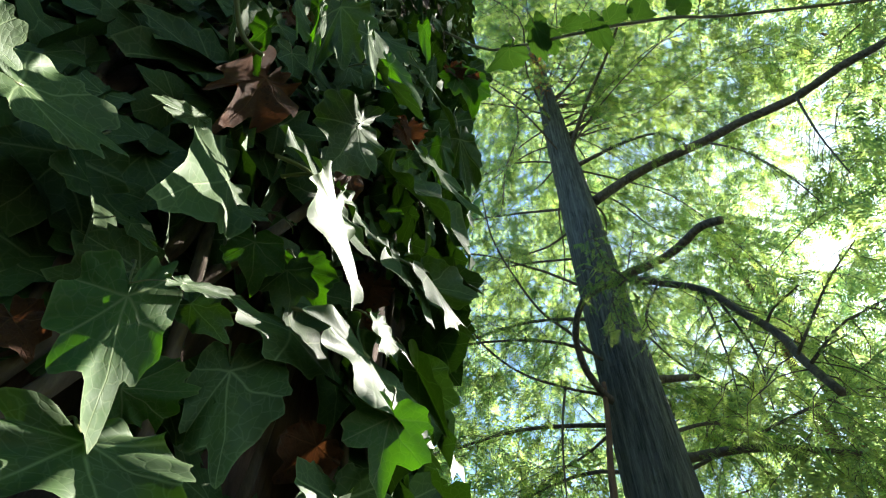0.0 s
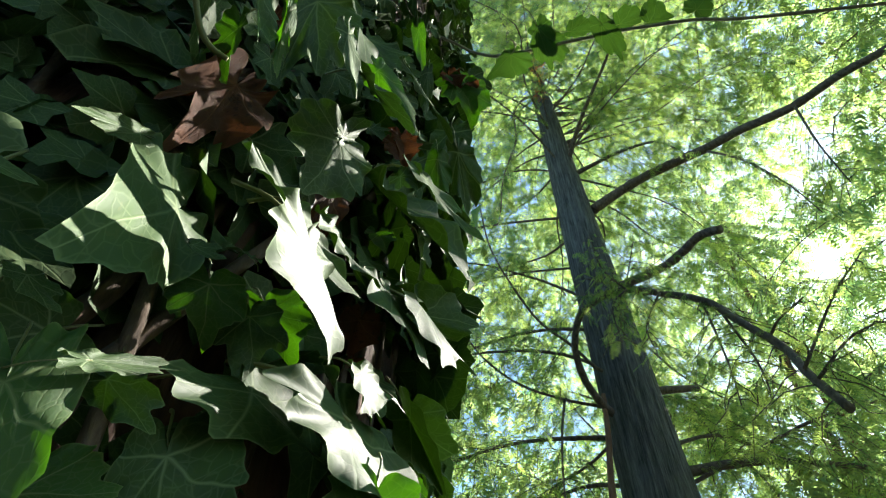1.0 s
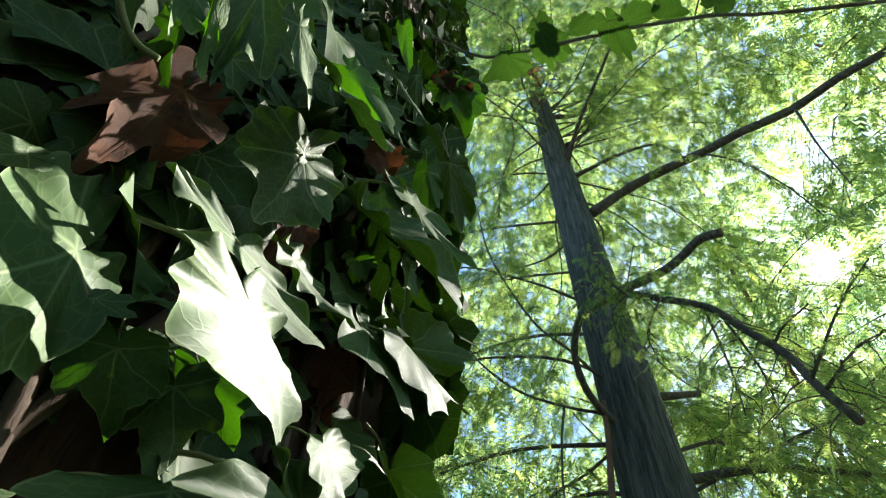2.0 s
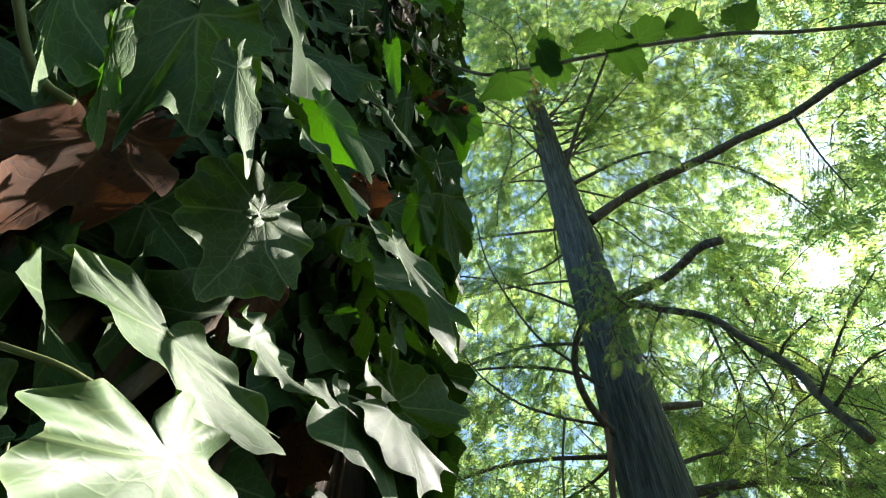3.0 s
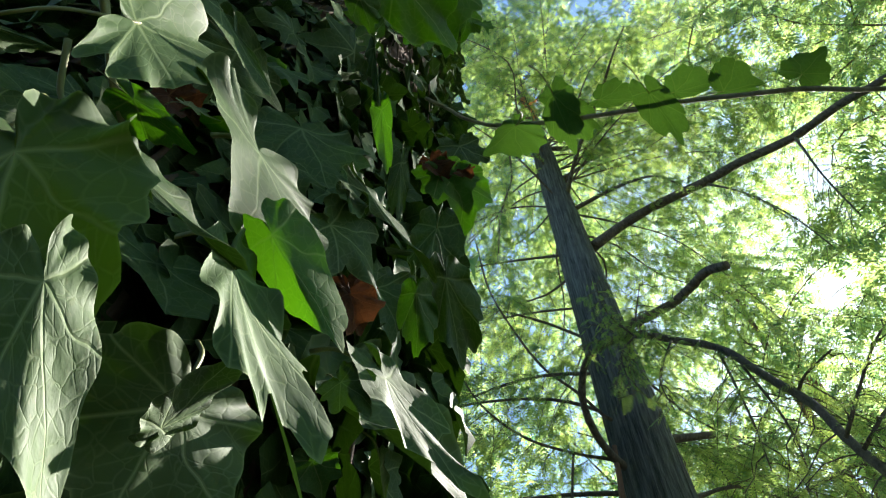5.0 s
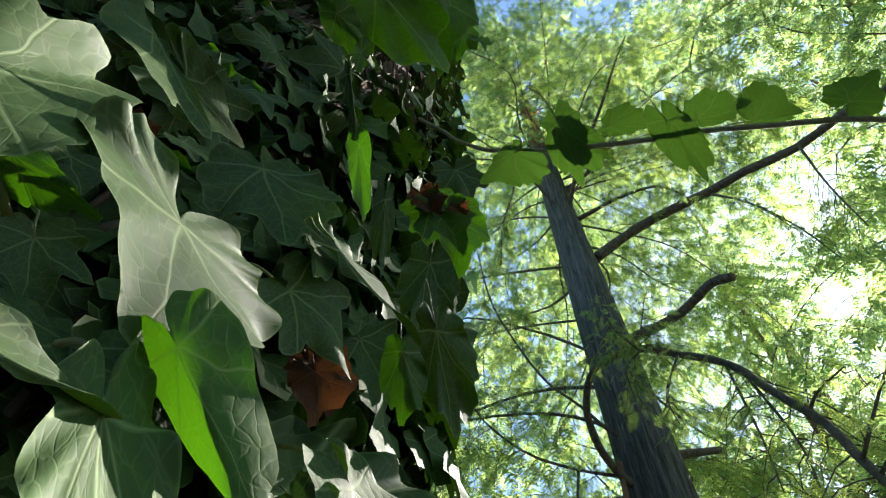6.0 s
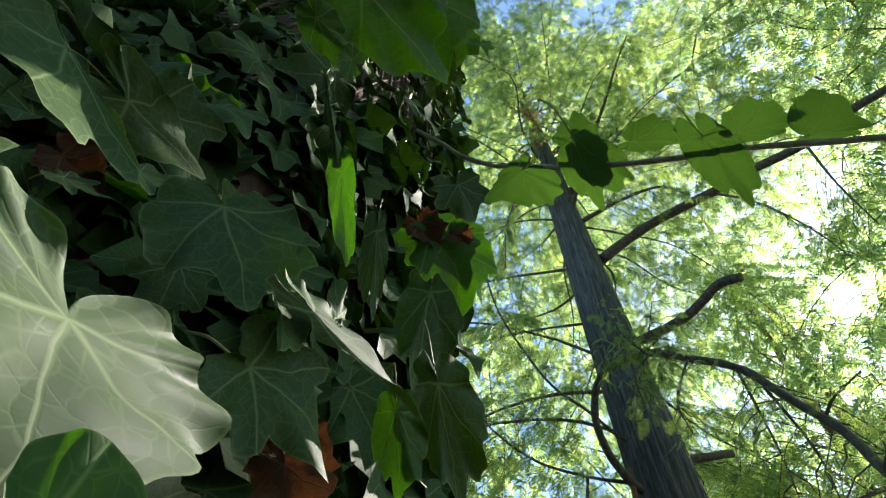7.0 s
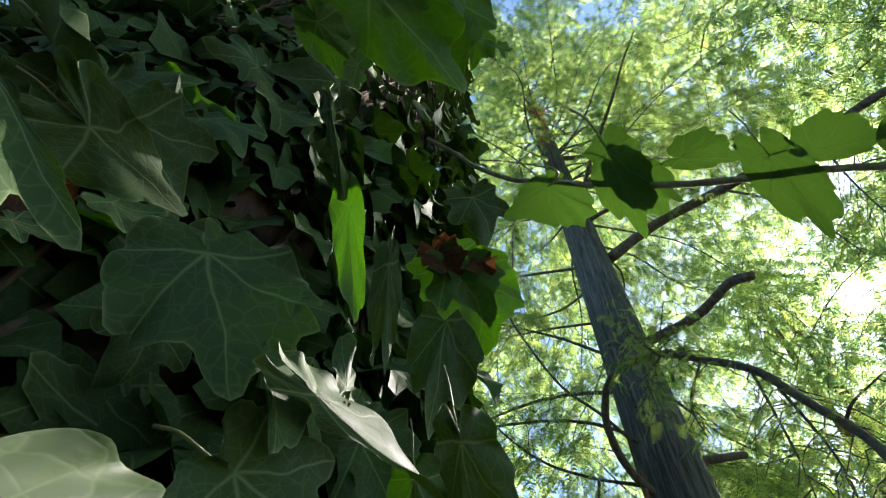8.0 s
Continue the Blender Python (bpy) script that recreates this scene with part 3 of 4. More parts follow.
def host_tree():
    rng = np.random.default_rng(5)
    tree = tagged(new("ivy_clad_tree"), "leaning tree trunk with dark reddish bark under thick ivy", "tree")
    tree.location = FOOT
    pts = [tuple(LEAN * z) for z in np.linspace(-0.15, 7.0, 8)]
    part("trunk", arrays_mesh("trunk", *trunk_arrays(pts, [0.40, 0.345, 0.325, 0.305, 0.29, 0.275, 0.26, 0.24], 64, rng, 0.05)), BARK_IVY, tree)
    # its unseen crown, spread away from the glade, is added to dim the skylight
    for k in range(30):
        h, turn = 4.3 + 0.1 * k, radians(115 + (k * 67) % 165)
        d, span = np.array([math.cos(turn), math.sin(turn), 0]), 1.6 + 1.3 * rng.random()
        root = np.array(LEAN) * h
        limb(tree, [root, root + d * 0.35 * span + (0, 0, 0.15), root + d * 0.7 * span + (0, 0, 0.1), root + d * span - (0, 0, 0.3)], 0.03, 0.006, rng, shape=COARSE, leaf_mat=FROND_FAR, spacing=0.2, step=0.06, size=2.0, reach=0.9)
    # long bark ridges that stand proud between the leaves
    for k in range(44):
        a = radians(rng.uniform(-140, 45))
        z = rng.uniform(1.35, 2.7)
        n = 7
        zs = z + np.linspace(0, rng.uniform(0.12, 0.3), n)
        turn = a + 0.05 * np.cumsum(rng.normal(0, 0.4, n))
        r = 0.345 - 0.0135 * zs + 0.004
        line = np.stack([LEAN.x * zs + r * np.cos(turn), LEAN.y * zs + r * np.sin(turn), zs], -1)
        part("bark_ridge", arrays_mesh("bark_ridge", *tube_arrays(line, 0.013 * np.sin(np.linspace(0.35, 2.8, n)) + 0.002, 6, 0.12, rng)), BARK_IVY, tree)
    return tree


host_tree()


def outline(deg, radii, turns):
    """The blade's reach at an angle from its tip, rounded between the given angles."""
    i = max(k for k in range(len(turns) - 1) if turns[k] <= deg)
    a, b = radii[i], radii[i + 1]
    q = (deg - turns[i]) / (turns[i + 1] - turns[i])
    before, after = radii[max(0, i - 1)], radii[min(len(radii) - 1, i + 2)]
    m0, m1 = 0.45 * (b - before), 0.45 * (after - a)
    return (2 * q ** 3 - 3 * q ** 2 + 1) * a + (q ** 3 - 2 * q ** 2 + q) * m0 + (3 * q ** 2 - 2 * q ** 3) * b + (q ** 3 - q ** 2) * m1


def blade_mesh(name, seed, lobes=1.0, fold=0.25, curl=0.35, wave=0.05, samples=48, rings=(0.3, 0.6, 0.82, 0.93, 0.978, 1.0), stalk=True, plump=0.0, ovate=False, crumple=0.006, uneven=0.16, skew=0.22):
    """An ivy blade of length 1 from the stalk to the tip (+y), face up (+z), five lobes, with its stalk."""
    rng = random.Random(seed)
    soft = 0.2 * (1 - lobes) + plump
    ctrl = [(0, 1.0), (6, 0.93), (14, 0.73), (23, 0.61 + soft), (31, 0.585 + soft), (40, 0.655 + 0.5 * soft), (47, 0.745 * (0.8 + 0.2 * lobes)), (52, 0.74 * (0.8 + 0.2 * lobes)), (60, 0.64), (71, 0.545 + 0.4 * soft), (82, 0.505 + 0.4 * soft), (94, 0.51), (104, 0.525 * (0.8 + 0.2 * lobes)), (114, 0.49), (130, 0.42), (150, 0.34), (168, 0.2), (180, 0.06)]
    if ovate:
        ctrl = [(0, 1.0), (6, 0.92), (14, 0.8), (26, 0.68), (42, 0.58), (62, 0.50), (90, 0.43), (118, 0.37), (145, 0.32), (168, 0.2), (180, 0.06)]
    tweak = {s: [1 + rng.uniform(-uneven, uneven) for _ in ctrl] for s in (-1, 1)}
    bm = bmesh.new()
    uvl = bm.loops.layers.uv.new("UVMap")
    riml = bm.loops.layers.uv.new("Rim")
    ph, ph2, lean = rng.uniform(0, 6.28), rng.uniform(0, 6.28), rng.uniform(-skew, skew)

    def place(ang, r, rim=0.0):
        x, y = math.sin(ang) * r, math.cos(ang) * r
        x += lean * y * abs(y)
        z = fold * abs(x) * (0.7 + 0.3 * y) + curl * max(0.0, y) * (1.0 - y) * 0.9 - 0.25 * curl * x * x
        z += wave * r * r * (math.sin(4 * ang + ph) + 0.35 * math.sin(7 * ang + ph2))
        z += wave * rim ** 4 * (0.75 * math.sin(11 * ang + ph2) * (0.6 + 0.4 * math.sin(2 * ang + ph)) + 0.5 * math.sin(6 * ang + ph) + 0.3)
        z += crumple * math.sin(13 * x + ph) * math.sin(11 * y + 3 * x + ph2)
        z += 0.5 * wave * math.sin(4 * x + ph) * math.sin(3.5 * y + ph2)
        return (x, y, z), (0.5 + x * 0.45, 0.5 + y * 0.45)

    where = {}
    centre = bm.verts.new(place(0, 0)[0])
    where[centre] = (0.5, 0.5)
    edge = {centre: 0.0}
    last = None
    for ring in rings:
        row = []
        for k in range(samples):
            ang = 2 * math.pi * (k + 0.5) / samples - math.pi
            s = 1 if ang >= 0 else -1
            deg = abs(math.degrees(ang))
            r = outline(deg, [p * q for (_, p), q in zip(ctrl, tweak[s])], [p for p, _ in ctrl])
            r *= 1 + 0.01 * math.sin(13 * ang + ph)
            co, uv = place(ang, r * ring, ring)
            vert = bm.verts.new(co)
            where[vert] = uv
            edge[vert] = ring
            row.append(vert)
        for k in range(samples):
            j = (k + 1) % samples
            if last is None:
                bm.faces.new((centre, row[j], row[k]))
            else:
                bm.faces.new((last[k], last[j], row[j], row[k]))
        last = row
    for face in bm.faces:
        for loop in face.loops:
            loop[uvl].uv = where[loop.vert]
            loop[riml].uv = (edge[loop.vert], 0.5)
    if stalk:
        line = smooth_line([(0, 0.02, -0.01), (0.01, -0.2, -0.06), (-0.01, -0.4, -0.17), (0.0, -0.52, -0.34)], 3)
        v, f = tube_arrays(line, np.linspace(0.013, 0.018, len(line)), 5)
        vs = [bm.verts.new(p) for p in v]
        for tri in f:
            face = bm.faces.new([vs[i] for i in tri])
            face.material_index = 1
    bmesh.ops.recalc_face_normals(bm, faces=[f for f in bm.faces if f.material_index == 1])
    data = bpy.data.meshes.new(name)
    bm.to_mesh(data)
    bm.free()
    data.shade_smooth()
    return data


def clad(data, *mats):
    for m in mats:
        data.materials.append(m)
    return data


SHAPES = [dict(lobes=1.0, fold=0.22, curl=0.35, wave=0.06), dict(lobes=0.8, fold=0.1, curl=0.5, wave=0.085), dict(lobes=1.1, fold=0.4, curl=0.2, wave=0.065),
          dict(lobes=0.5, fold=0.3, curl=0.6, wave=0.08, plump=0.025), dict(lobes=1.0, fold=-0.25, curl=0.3, wave=0.06), dict(lobes=0.9, fold=0.65, curl=0.45, wave=0.06),
          dict(lobes=0.6, fold=0.15, curl=0.15, wave=0.1, plump=0.015), dict(lobes=1.0, fold=0.8, curl=0.1, wave=0.08),
          dict(lobes=0.8, fold=0.04, curl=0.05, wave=0.045), dict(lobes=0.55, fold=0.1, curl=0.1, wave=0.05, plump=0.02), dict(lobes=1.0, fold=0.07, curl=0.02, wave=0.05)]
BLADES = [clad(blade_mesh("leaf", 20 + k, **s), IVY, STALK) for k, s in enumerate(SHAPES)]
YOUNG = [clad(blade_mesh("leaf", 40 + k, **s), IVY_YOUNG, STALK) for k, s in enumerate(SHAPES[:5])]
DRY = [clad(blade_mesh("dry_leaf", 60 + k, lobes=0.35, fold=f, curl=c, wave=0.15, plump=0.06, stalk=False, crumple=0.035, rings=(0.18, 0.36, 0.54, 0.7, 0.84, 0.94, 1.0)), DEAD) for k, (f, c) in enumerate(((0.3, 0.7), (0.55, 0.3), (0.15, 1.0)))]

DRY_STALK = arrays_mesh("stalk", *tube_arrays(smooth_line([(0, 0.03, -0.012), (0.02, -0.2, -0.08), (-0.02, -0.42, -0.3), (0.0, -0.55, -0.62)], 4), np.linspace(0.012, 0.018, 13), 6))
clad(DRY_STALK, VINE)

ivy = tagged(new("ivy"), "dense dark green ivy with glossy lobed leaves on a tree trunk", "ivy")


def leaf_pose(j, way, face, length):
    """Stalk end, direction of the tip, the way the face looks, and length."""
    y = Vector(way).normalized()
    z = Vector(face)
    z = (z - y * z.dot(y)).normalized()
    x = y.cross(z)
    m = Matrix((x, y, z)).transposed().to_4x4()
    return Matrix.Translation(j) @ m @ Matrix.Scale(length, 4)


def put_leaf(data, m, parent, name="leaf"):
    ob = new(name, data)
    ob.parent = parent
    ob.matrix_basis = m
    return ob


SUNNY, OPEN = [], []


def shades(p):
    """Whether a leaf at p would stand between the sun and a sunlit leaf."""
    for q in SUNNY:
        d = (p - q).dot(to_sun)
        if 0.012 < d < 0.5 and (p - q - to_sun * d).length < 0.042:
            return True
    return False


def covers(p):
    """Whether a leaf at p would lie on top of a sunlit leaf."""
    for q in SUNNY + OPEN:
        if (p - q).length < 0.055 and (p - axis_at(p.z)).length > (q - axis_at(q.z)).length - 0.012:
            return True
    return False


def hero(j, tip, face, kind=0, young=False, dry=False, wide=1.0, lit=False):
    """One leaf of the ivy by its stalk end, its tip and the way it faces."""
    way = Vector(tip) - Vector(j)
    if lit:
        SUNNY.append(Vector(j) + way * 0.35)
    if dry:
        OPEN.append(Vector(j) + way * 0.5)
        ob = put_leaf(DRY[kind % len(DRY)], leaf_pose(j, way, face, way.length), None, "dry_leaf")
        put_leaf(DRY_STALK, Matrix.Identity(4), ob, "stalk")
        return tagged(ob, "curled brown dead leaf caught in the ivy", "leaf", "dead leaves")
    data = YOUNG[kind % 5] if young else BLADES[kind % 11]
    return put_leaf(data, leaf_pose(j, way, face, way.length) @ Matrix.Diagonal((wide, 1, 1, 1)), ivy)


def posed(base, tip, left, right, kind=0, young=False, dry=False, lit=False, slim=False, shoot=False):
    """One bent leaf: its stalk end, its tip and the ends of its two side lobes give its lie, its breadth and its fold."""
    b, t, l, r = (np.array(p) for p in (base, tip, left, right))
    along = t - b
    to_right, to_left = (r - b - 0.46 * along) / 0.56, (l - b - 0.46 * along) / 0.56
    face = np.cross(to_right - to_left, along)
    face /= np.linalg.norm(face)
    out = b - np.array(axis_at(b[2]))
    out[2] = 0.0
    if face @ out < 0:
        face = -face
    data = (DRY_FLAT[kind % 3] if dry else SHOOT_FLAT[kind % 4] if shoot else SLIM_YOUNG[kind % 3] if slim and young else SLIM[kind % 3] if slim else FLAT_YOUNG[kind % 11] if young else FLAT[kind % 11]).copy()
    co = np.empty(3 * len(data.vertices), np.float32)
    data.vertices.foreach_get("co", co)
    x, y, z = co.reshape(-1, 3).T
    # the waves leave the tip and the side lobes where they are
    for at, weight in (((0.0, 1.0), np.clip(y, 0, 1) ** 2 * np.clip(1 - abs(x) / 0.5, 0, 1)), ((0.56, 0.46), np.clip(x / 0.56, 0, 1.3)), ((-0.56, 0.46), np.clip(-x / 0.56, 0, 1.3))):
        z = z - z[np.argmin((x - at[0]) ** 2 + (y - at[1]) ** 2)] * weight
    soft = np.sqrt(x * x + 0.0025) - 0.05
    side = np.outer(x, (to_right - to_left) / 2) + np.outer(soft, (to_right + to_left) / 2)
    size = 0.5 * (np.linalg.norm(along) + np.linalg.norm(r - l))
    shape = np.outer(y, along) + side + np.outer(z, face * size)
    data.vertices.foreach_set("co", np.ascontiguousarray(shape, np.float32).ravel())
    data.update()
    middle = Vector(b + 0.35 * along)
    if lit:
        SUNNY.append(middle)
    else:
        OPEN.append(middle)
    ob = put_leaf(data, Matrix.Translation(base), None if dry else loose_shoot if shoot else ivy, "dry_leaf" if dry else "leaf")
    if dry:
        put_leaf(DRY_STALK, leaf_pose((0, 0, 0), along, face, float(np.linalg.norm(along))), ob, "stalk")
        tagged(ob, "curled brown dead leaf caught in the ivy", "leaf", "dead leaves")
    return ob


def petiole(points, radius):
    """A pale leaf stalk that shows on its own."""
    line = smooth_line(points, 6)
    part("stalk", arrays_mesh("stalk", *tube_arrays(line, np.linspace(radius, 0.8 * radius, len(line)), 8, 0.04, np.random.default_rng(4))), STALK, ivy, "pale green leaf stalk")


FLAT_SHAPES = [dict(s, fold=0.0, curl=0.35 * s["curl"], lobes=0.55 * s["lobes"], uneven=0.09, skew=0.03, plump=0.045 + s.get("plump", 0.0), wave=1.25 * s["wave"]) for s in SHAPES]
FLAT = [clad(blade_mesh("leaf", 120 + k, samples=96, **s), IVY, STALK) for k, s in enumerate(FLAT_SHAPES)]
FLAT_YOUNG = [clad(blade_mesh("leaf", 140 + k, samples=96, **s), IVY_YOUNG, STALK) for k, s in enumerate(FLAT_SHAPES)]
SHOOT_FLAT = [clad(blade_mesh("leaf", 170 + k, samples=72, lobes=0.35, fold=0.0, curl=0.1, wave=0.05, plump=0.03, uneven=0.07, skew=0.03), IVY_SHOOT, STALK) for k in range(4)]
SLIM_SHAPES = [dict(samples=80, ovate=True, stalk=False, fold=0.0, curl=0.08, wave=w, uneven=0.1, skew=0.03) for w in (0.05, 0.075, 0.1)]
SLIM = [clad(blade_mesh("leaf", 180 + k, **s), IVY, STALK) for k, s in enumerate(SLIM_SHAPES)]
SLIM_YOUNG = [clad(blade_mesh("leaf", 184 + k, **s), IVY_YOUNG, STALK) for k, s in enumerate(SLIM_SHAPES)]
DRY_FLAT = [clad(blade_mesh("dry_leaf", 160 + k, samples=80, lobes=0.4, fold=0.0, curl=0.2, wave=0.13, plump=0.05, crumple=0.03, stalk=False, skew=0.03), DEAD) for k in range(3)]

posed((-0.053, 0.250, 1.754), (-0.038, 0.195, 1.656), (-0.070, 0.216, 1.769), (-0.026, 0.239, 1.682), 8, lit=True)
posed((-0.071, 0.219, 1.775), (-0.076, 0.191, 1.744), (-0.072, 0.201, 1.762), (-0.076, 0.210, 1.757), 10, lit=True)
posed((0.008, 0.270, 1.870), (-0.008, 0.283, 1.822), (0.023, 0.304, 1.853), (-0.021, 0.247, 1.849), 0)
posed((0.015, 0.256, 1.851), (0.026, 0.254, 1.876), (0.018, 0.244, 1.862), (0.023, 0.265, 1.868), 10, lit=True, slim=True)
posed((-0.005, 0.274, 1.795), (0.011, 0.289, 1.765), (0.028, 0.339, 1.791), (-0.018, 0.233, 1.777), 9, lit=True)
posed((0.006, 0.175, 1.856), (0.012, 0.202, 1.815), (0.034, 0.190, 1.842), (-0.004, 0.195, 1.793), 6)
posed((0.028, 0.182, 1.824), (0.036, 0.207, 1.794), (0.036, 0.199, 1.822), (0.028, 0.188, 1.802), 9, lit=True, slim=True)
posed((0.025, 0.234, 1.898), (0.064, 0.232, 1.818), (0.057, 0.251, 1.859), (0.044, 0.219, 1.839), 9, lit=True)
posed((0.007, 0.197, 1.891), (0.025, 0.238, 1.897), (0.014, 0.219, 1.909), (0.016, 0.214, 1.889), 10, lit=True, slim=True)
posed((0.011, 0.232, 1.972), (0.018, 0.243, 1.921), (0.034, 0.290, 1.973), (0.006, 0.193, 1.953), 8, lit=True)
posed((0.029, 0.239, 1.923), (0.061, 0.261, 1.884), (0.051, 0.256, 1.932), (0.031, 0.263, 1.904), 9, young=True, slim=True)
posed((-0.010, 0.172, 1.947), (-0.005, 0.202, 2.001), (-0.010, 0.167, 1.981), (0.003, 0.189, 1.927), 9, lit=True)
posed((-0.030, 0.195, 2.071), (-0.000, 0.230, 2.037), (-0.019, 0.191, 2.027), (-0.019, 0.209, 2.059), 9, lit=True)
posed((-0.045, 0.231, 2.120), (-0.025, 0.277, 2.130), (-0.033, 0.227, 2.133), (-0.058, 0.239, 2.104), 6)
posed((-0.005, 0.275, 2.100), (0.026, 0.283, 2.034), (0.045, 0.283, 2.076), (-0.020, 0.276, 2.053), 0)
posed((0.046, 0.292, 2.044), (0.090, 0.366, 2.048), (0.065, 0.332, 2.069), (0.061, 0.314, 2.040), 9, lit=True, slim=True)
posed((0.028, 0.289, 2.062), (0.040, 0.292, 2.021), (0.045, 0.315, 2.054), (0.033, 0.287, 2.039), 8, lit=True, slim=True)
posed((0.051, 0.312, 2.065), (0.041, 0.318, 2.100), (0.045, 0.306, 2.068), (0.051, 0.323, 2.081), 10, lit=True, slim=True)
posed((0.044, 0.275, 2.137), (0.052, 0.303, 2.087), (0.056, 0.283, 2.114), (0.037, 0.286, 2.115), 3, young=True, slim=True)
posed((0.041, 0.234, 2.144), (0.042, 0.275, 2.137), (0.040, 0.261, 2.155), (0.029, 0.272, 2.176), 10, lit=True, slim=True)
posed((0.053, 0.340, 2.182), (0.054, 0.370, 2.129), (0.060, 0.357, 2.156), (0.043, 0.362, 2.149), 10)
posed((0.041, 0.206, 2.277), (0.100, 0.278, 2.284), (0.090, 0.218, 2.289), (0.032, 0.249, 2.266), 6, young=True)
posed((0.018, 0.220, 2.239), (0.028, 0.252, 2.238), (0.035, 0.233, 2.245), (0.011, 0.235, 2.234), 0, young=True)
posed((0.086, 0.213, 2.320), (0.088, 0.258, 2.311), (0.100, 0.234, 2.327), (0.076, 0.238, 2.315), 1, young=True)
posed((0.082, 0.459, 2.269), (0.070, 0.497, 2.183), (0.109, 0.483, 2.230), (0.049, 0.479, 2.232), 1)
posed((0.030, 0.373, 1.968), (0.115, 0.470, 1.951), (0.094, 0.445, 2.022), (0.071, 0.381, 1.948), 2, lit=True, slim=True)
posed((0.070, 0.405, 2.089), (0.072, 0.443, 2.055), (0.088, 0.432, 2.073), (0.057, 0.428, 2.069), 1, young=True)
posed((0.093, 0.408, 2.113), (0.107, 0.463, 2.063), (0.127, 0.444, 2.088), (0.085, 0.440, 2.086), 6)
posed((0.003, 0.322, 1.841), (0.025, 0.392, 1.843), (0.015, 0.380, 1.869), (0.016, 0.339, 1.820), 10, lit=True, slim=True)
posed((0.041, 0.394, 1.849), (0.076, 0.439, 1.815), (0.057, 0.441, 1.870), (0.044, 0.374, 1.811), 8, lit=True)
posed((0.064, 0.435, 1.878), (0.117, 0.546, 1.896), (0.083, 0.496, 1.903), (0.086, 0.463, 1.834), 10, lit=True)
posed((0.061, 0.495, 1.930), (0.125, 0.523, 1.943), (0.089, 0.487, 1.965), (0.092, 0.523, 1.918), 6)
posed((-0.010, 0.319, 1.695), (0.022, 0.382, 1.695), (-0.001, 0.362, 1.728), (-0.010, 0.295, 1.656), 10, lit=True)
posed((0.037, 0.347, 1.703), (0.089, 0.450, 1.681), (0.058, 0.412, 1.725), (0.042, 0.338, 1.660), 9, lit=True)
posed((0.062, 0.464, 1.783), (0.095, 0.508, 1.743), (0.084, 0.410, 1.732), (0.066, 0.438, 1.728), 8, lit=True)
posed((0.037, 0.355, 1.739), (0.052, 0.382, 1.720), (0.053, 0.403, 1.754), (0.043, 0.346, 1.705), 10, lit=True)
posed((-0.045, 0.225, 1.627), (-0.035, 0.237, 1.568), (-0.028, 0.238, 1.620), (-0.060, 0.218, 1.598), 3, young=True)
posed((-0.060, 0.276, 1.618), (-0.028, 0.284, 1.625), (-0.036, 0.285, 1.607), (-0.041, 0.279, 1.641), 1, young=True)
posed((-0.025, 0.297, 1.647), (-0.013, 0.306, 1.589), (0.006, 0.315, 1.647), (-0.036, 0.297, 1.609), 0)
posed((-0.038, 0.240, 1.571), (-0.017, 0.248, 1.538), (0.000, 0.261, 1.565), (-0.055, 0.228, 1.550), 6)
posed((-0.026, 0.227, 1.639), (-0.013, 0.259, 1.661), (-0.021, 0.242, 1.654), (-0.018, 0.241, 1.644), 9, lit=True)
posed((-0.033, 0.249, 1.648), (-0.013, 0.259, 1.633), (-0.017, 0.250, 1.651), (-0.035, 0.257, 1.640), 6)
posed((-0.098, 0.162, 1.688), (-0.077, 0.209, 1.708), (-0.091, 0.181, 1.723), (-0.083, 0.190, 1.681), 9, lit=True)
posed((-0.097, 0.137, 1.677), (-0.096, 0.157, 1.689), (-0.090, 0.135, 1.695), (-0.098, 0.154, 1.680), 9, lit=True)
posed((-0.075, 0.252, 1.915), (-0.079, 0.251, 1.815), (-0.046, 0.271, 1.882), (-0.083, 0.219, 1.829), 0, dry=True)
posed((-0.005, 0.325, 1.894), (-0.021, 0.353, 1.843), (0.004, 0.343, 1.882), (-0.022, 0.331, 1.866), 1, dry=True)
posed((-0.107, 0.216, 1.981), (-0.101, 0.250, 2.008), (-0.098, 0.232, 2.013), (-0.107, 0.234, 1.983), 10, lit=True)
posed((-0.012, 0.155, 1.820), (-0.004, 0.172, 1.776), (-0.004, 0.177, 1.813), (-0.008, 0.162, 1.793), 9, lit=True)
posed((0.003, 0.167, 1.806), (-0.002, 0.192, 1.789), (0.004, 0.180, 1.802), (-0.005, 0.187, 1.797), 3, young=True)
posed((-0.038, 0.210, 1.977), (-0.017, 0.235, 1.978), (-0.027, 0.216, 1.981), (-0.036, 0.227, 1.971), 1, young=True)
posed((-0.074, 0.176, 1.959), (-0.067, 0.196, 1.990), (-0.070, 0.185, 1.975), (-0.076, 0.190, 1.966), 2, lit=True)
posed((-0.121, 0.230, 1.986), (-0.111, 0.230, 2.013), (-0.113, 0.222, 2.002), (-0.115, 0.247, 2.009), 10, lit=True)
posed((0.019, 0.264, 1.739), (0.024, 0.342, 1.724), (0.020, 0.245, 1.698), (0.020, 0.331, 1.762), 8, lit=True)
petiole([(-0.051, 0.172, 2.002), (-0.05, 0.193, 1.992), (-0.047, 0.206, 1.981), (-0.041, 0.227, 1.968)], 0.0021)
petiole([(-0.071, 0.174, 1.876), (-0.069, 0.193, 1.866), (-0.063, 0.204, 1.86), (-0.053, 0.211, 1.858)], 0.0021)
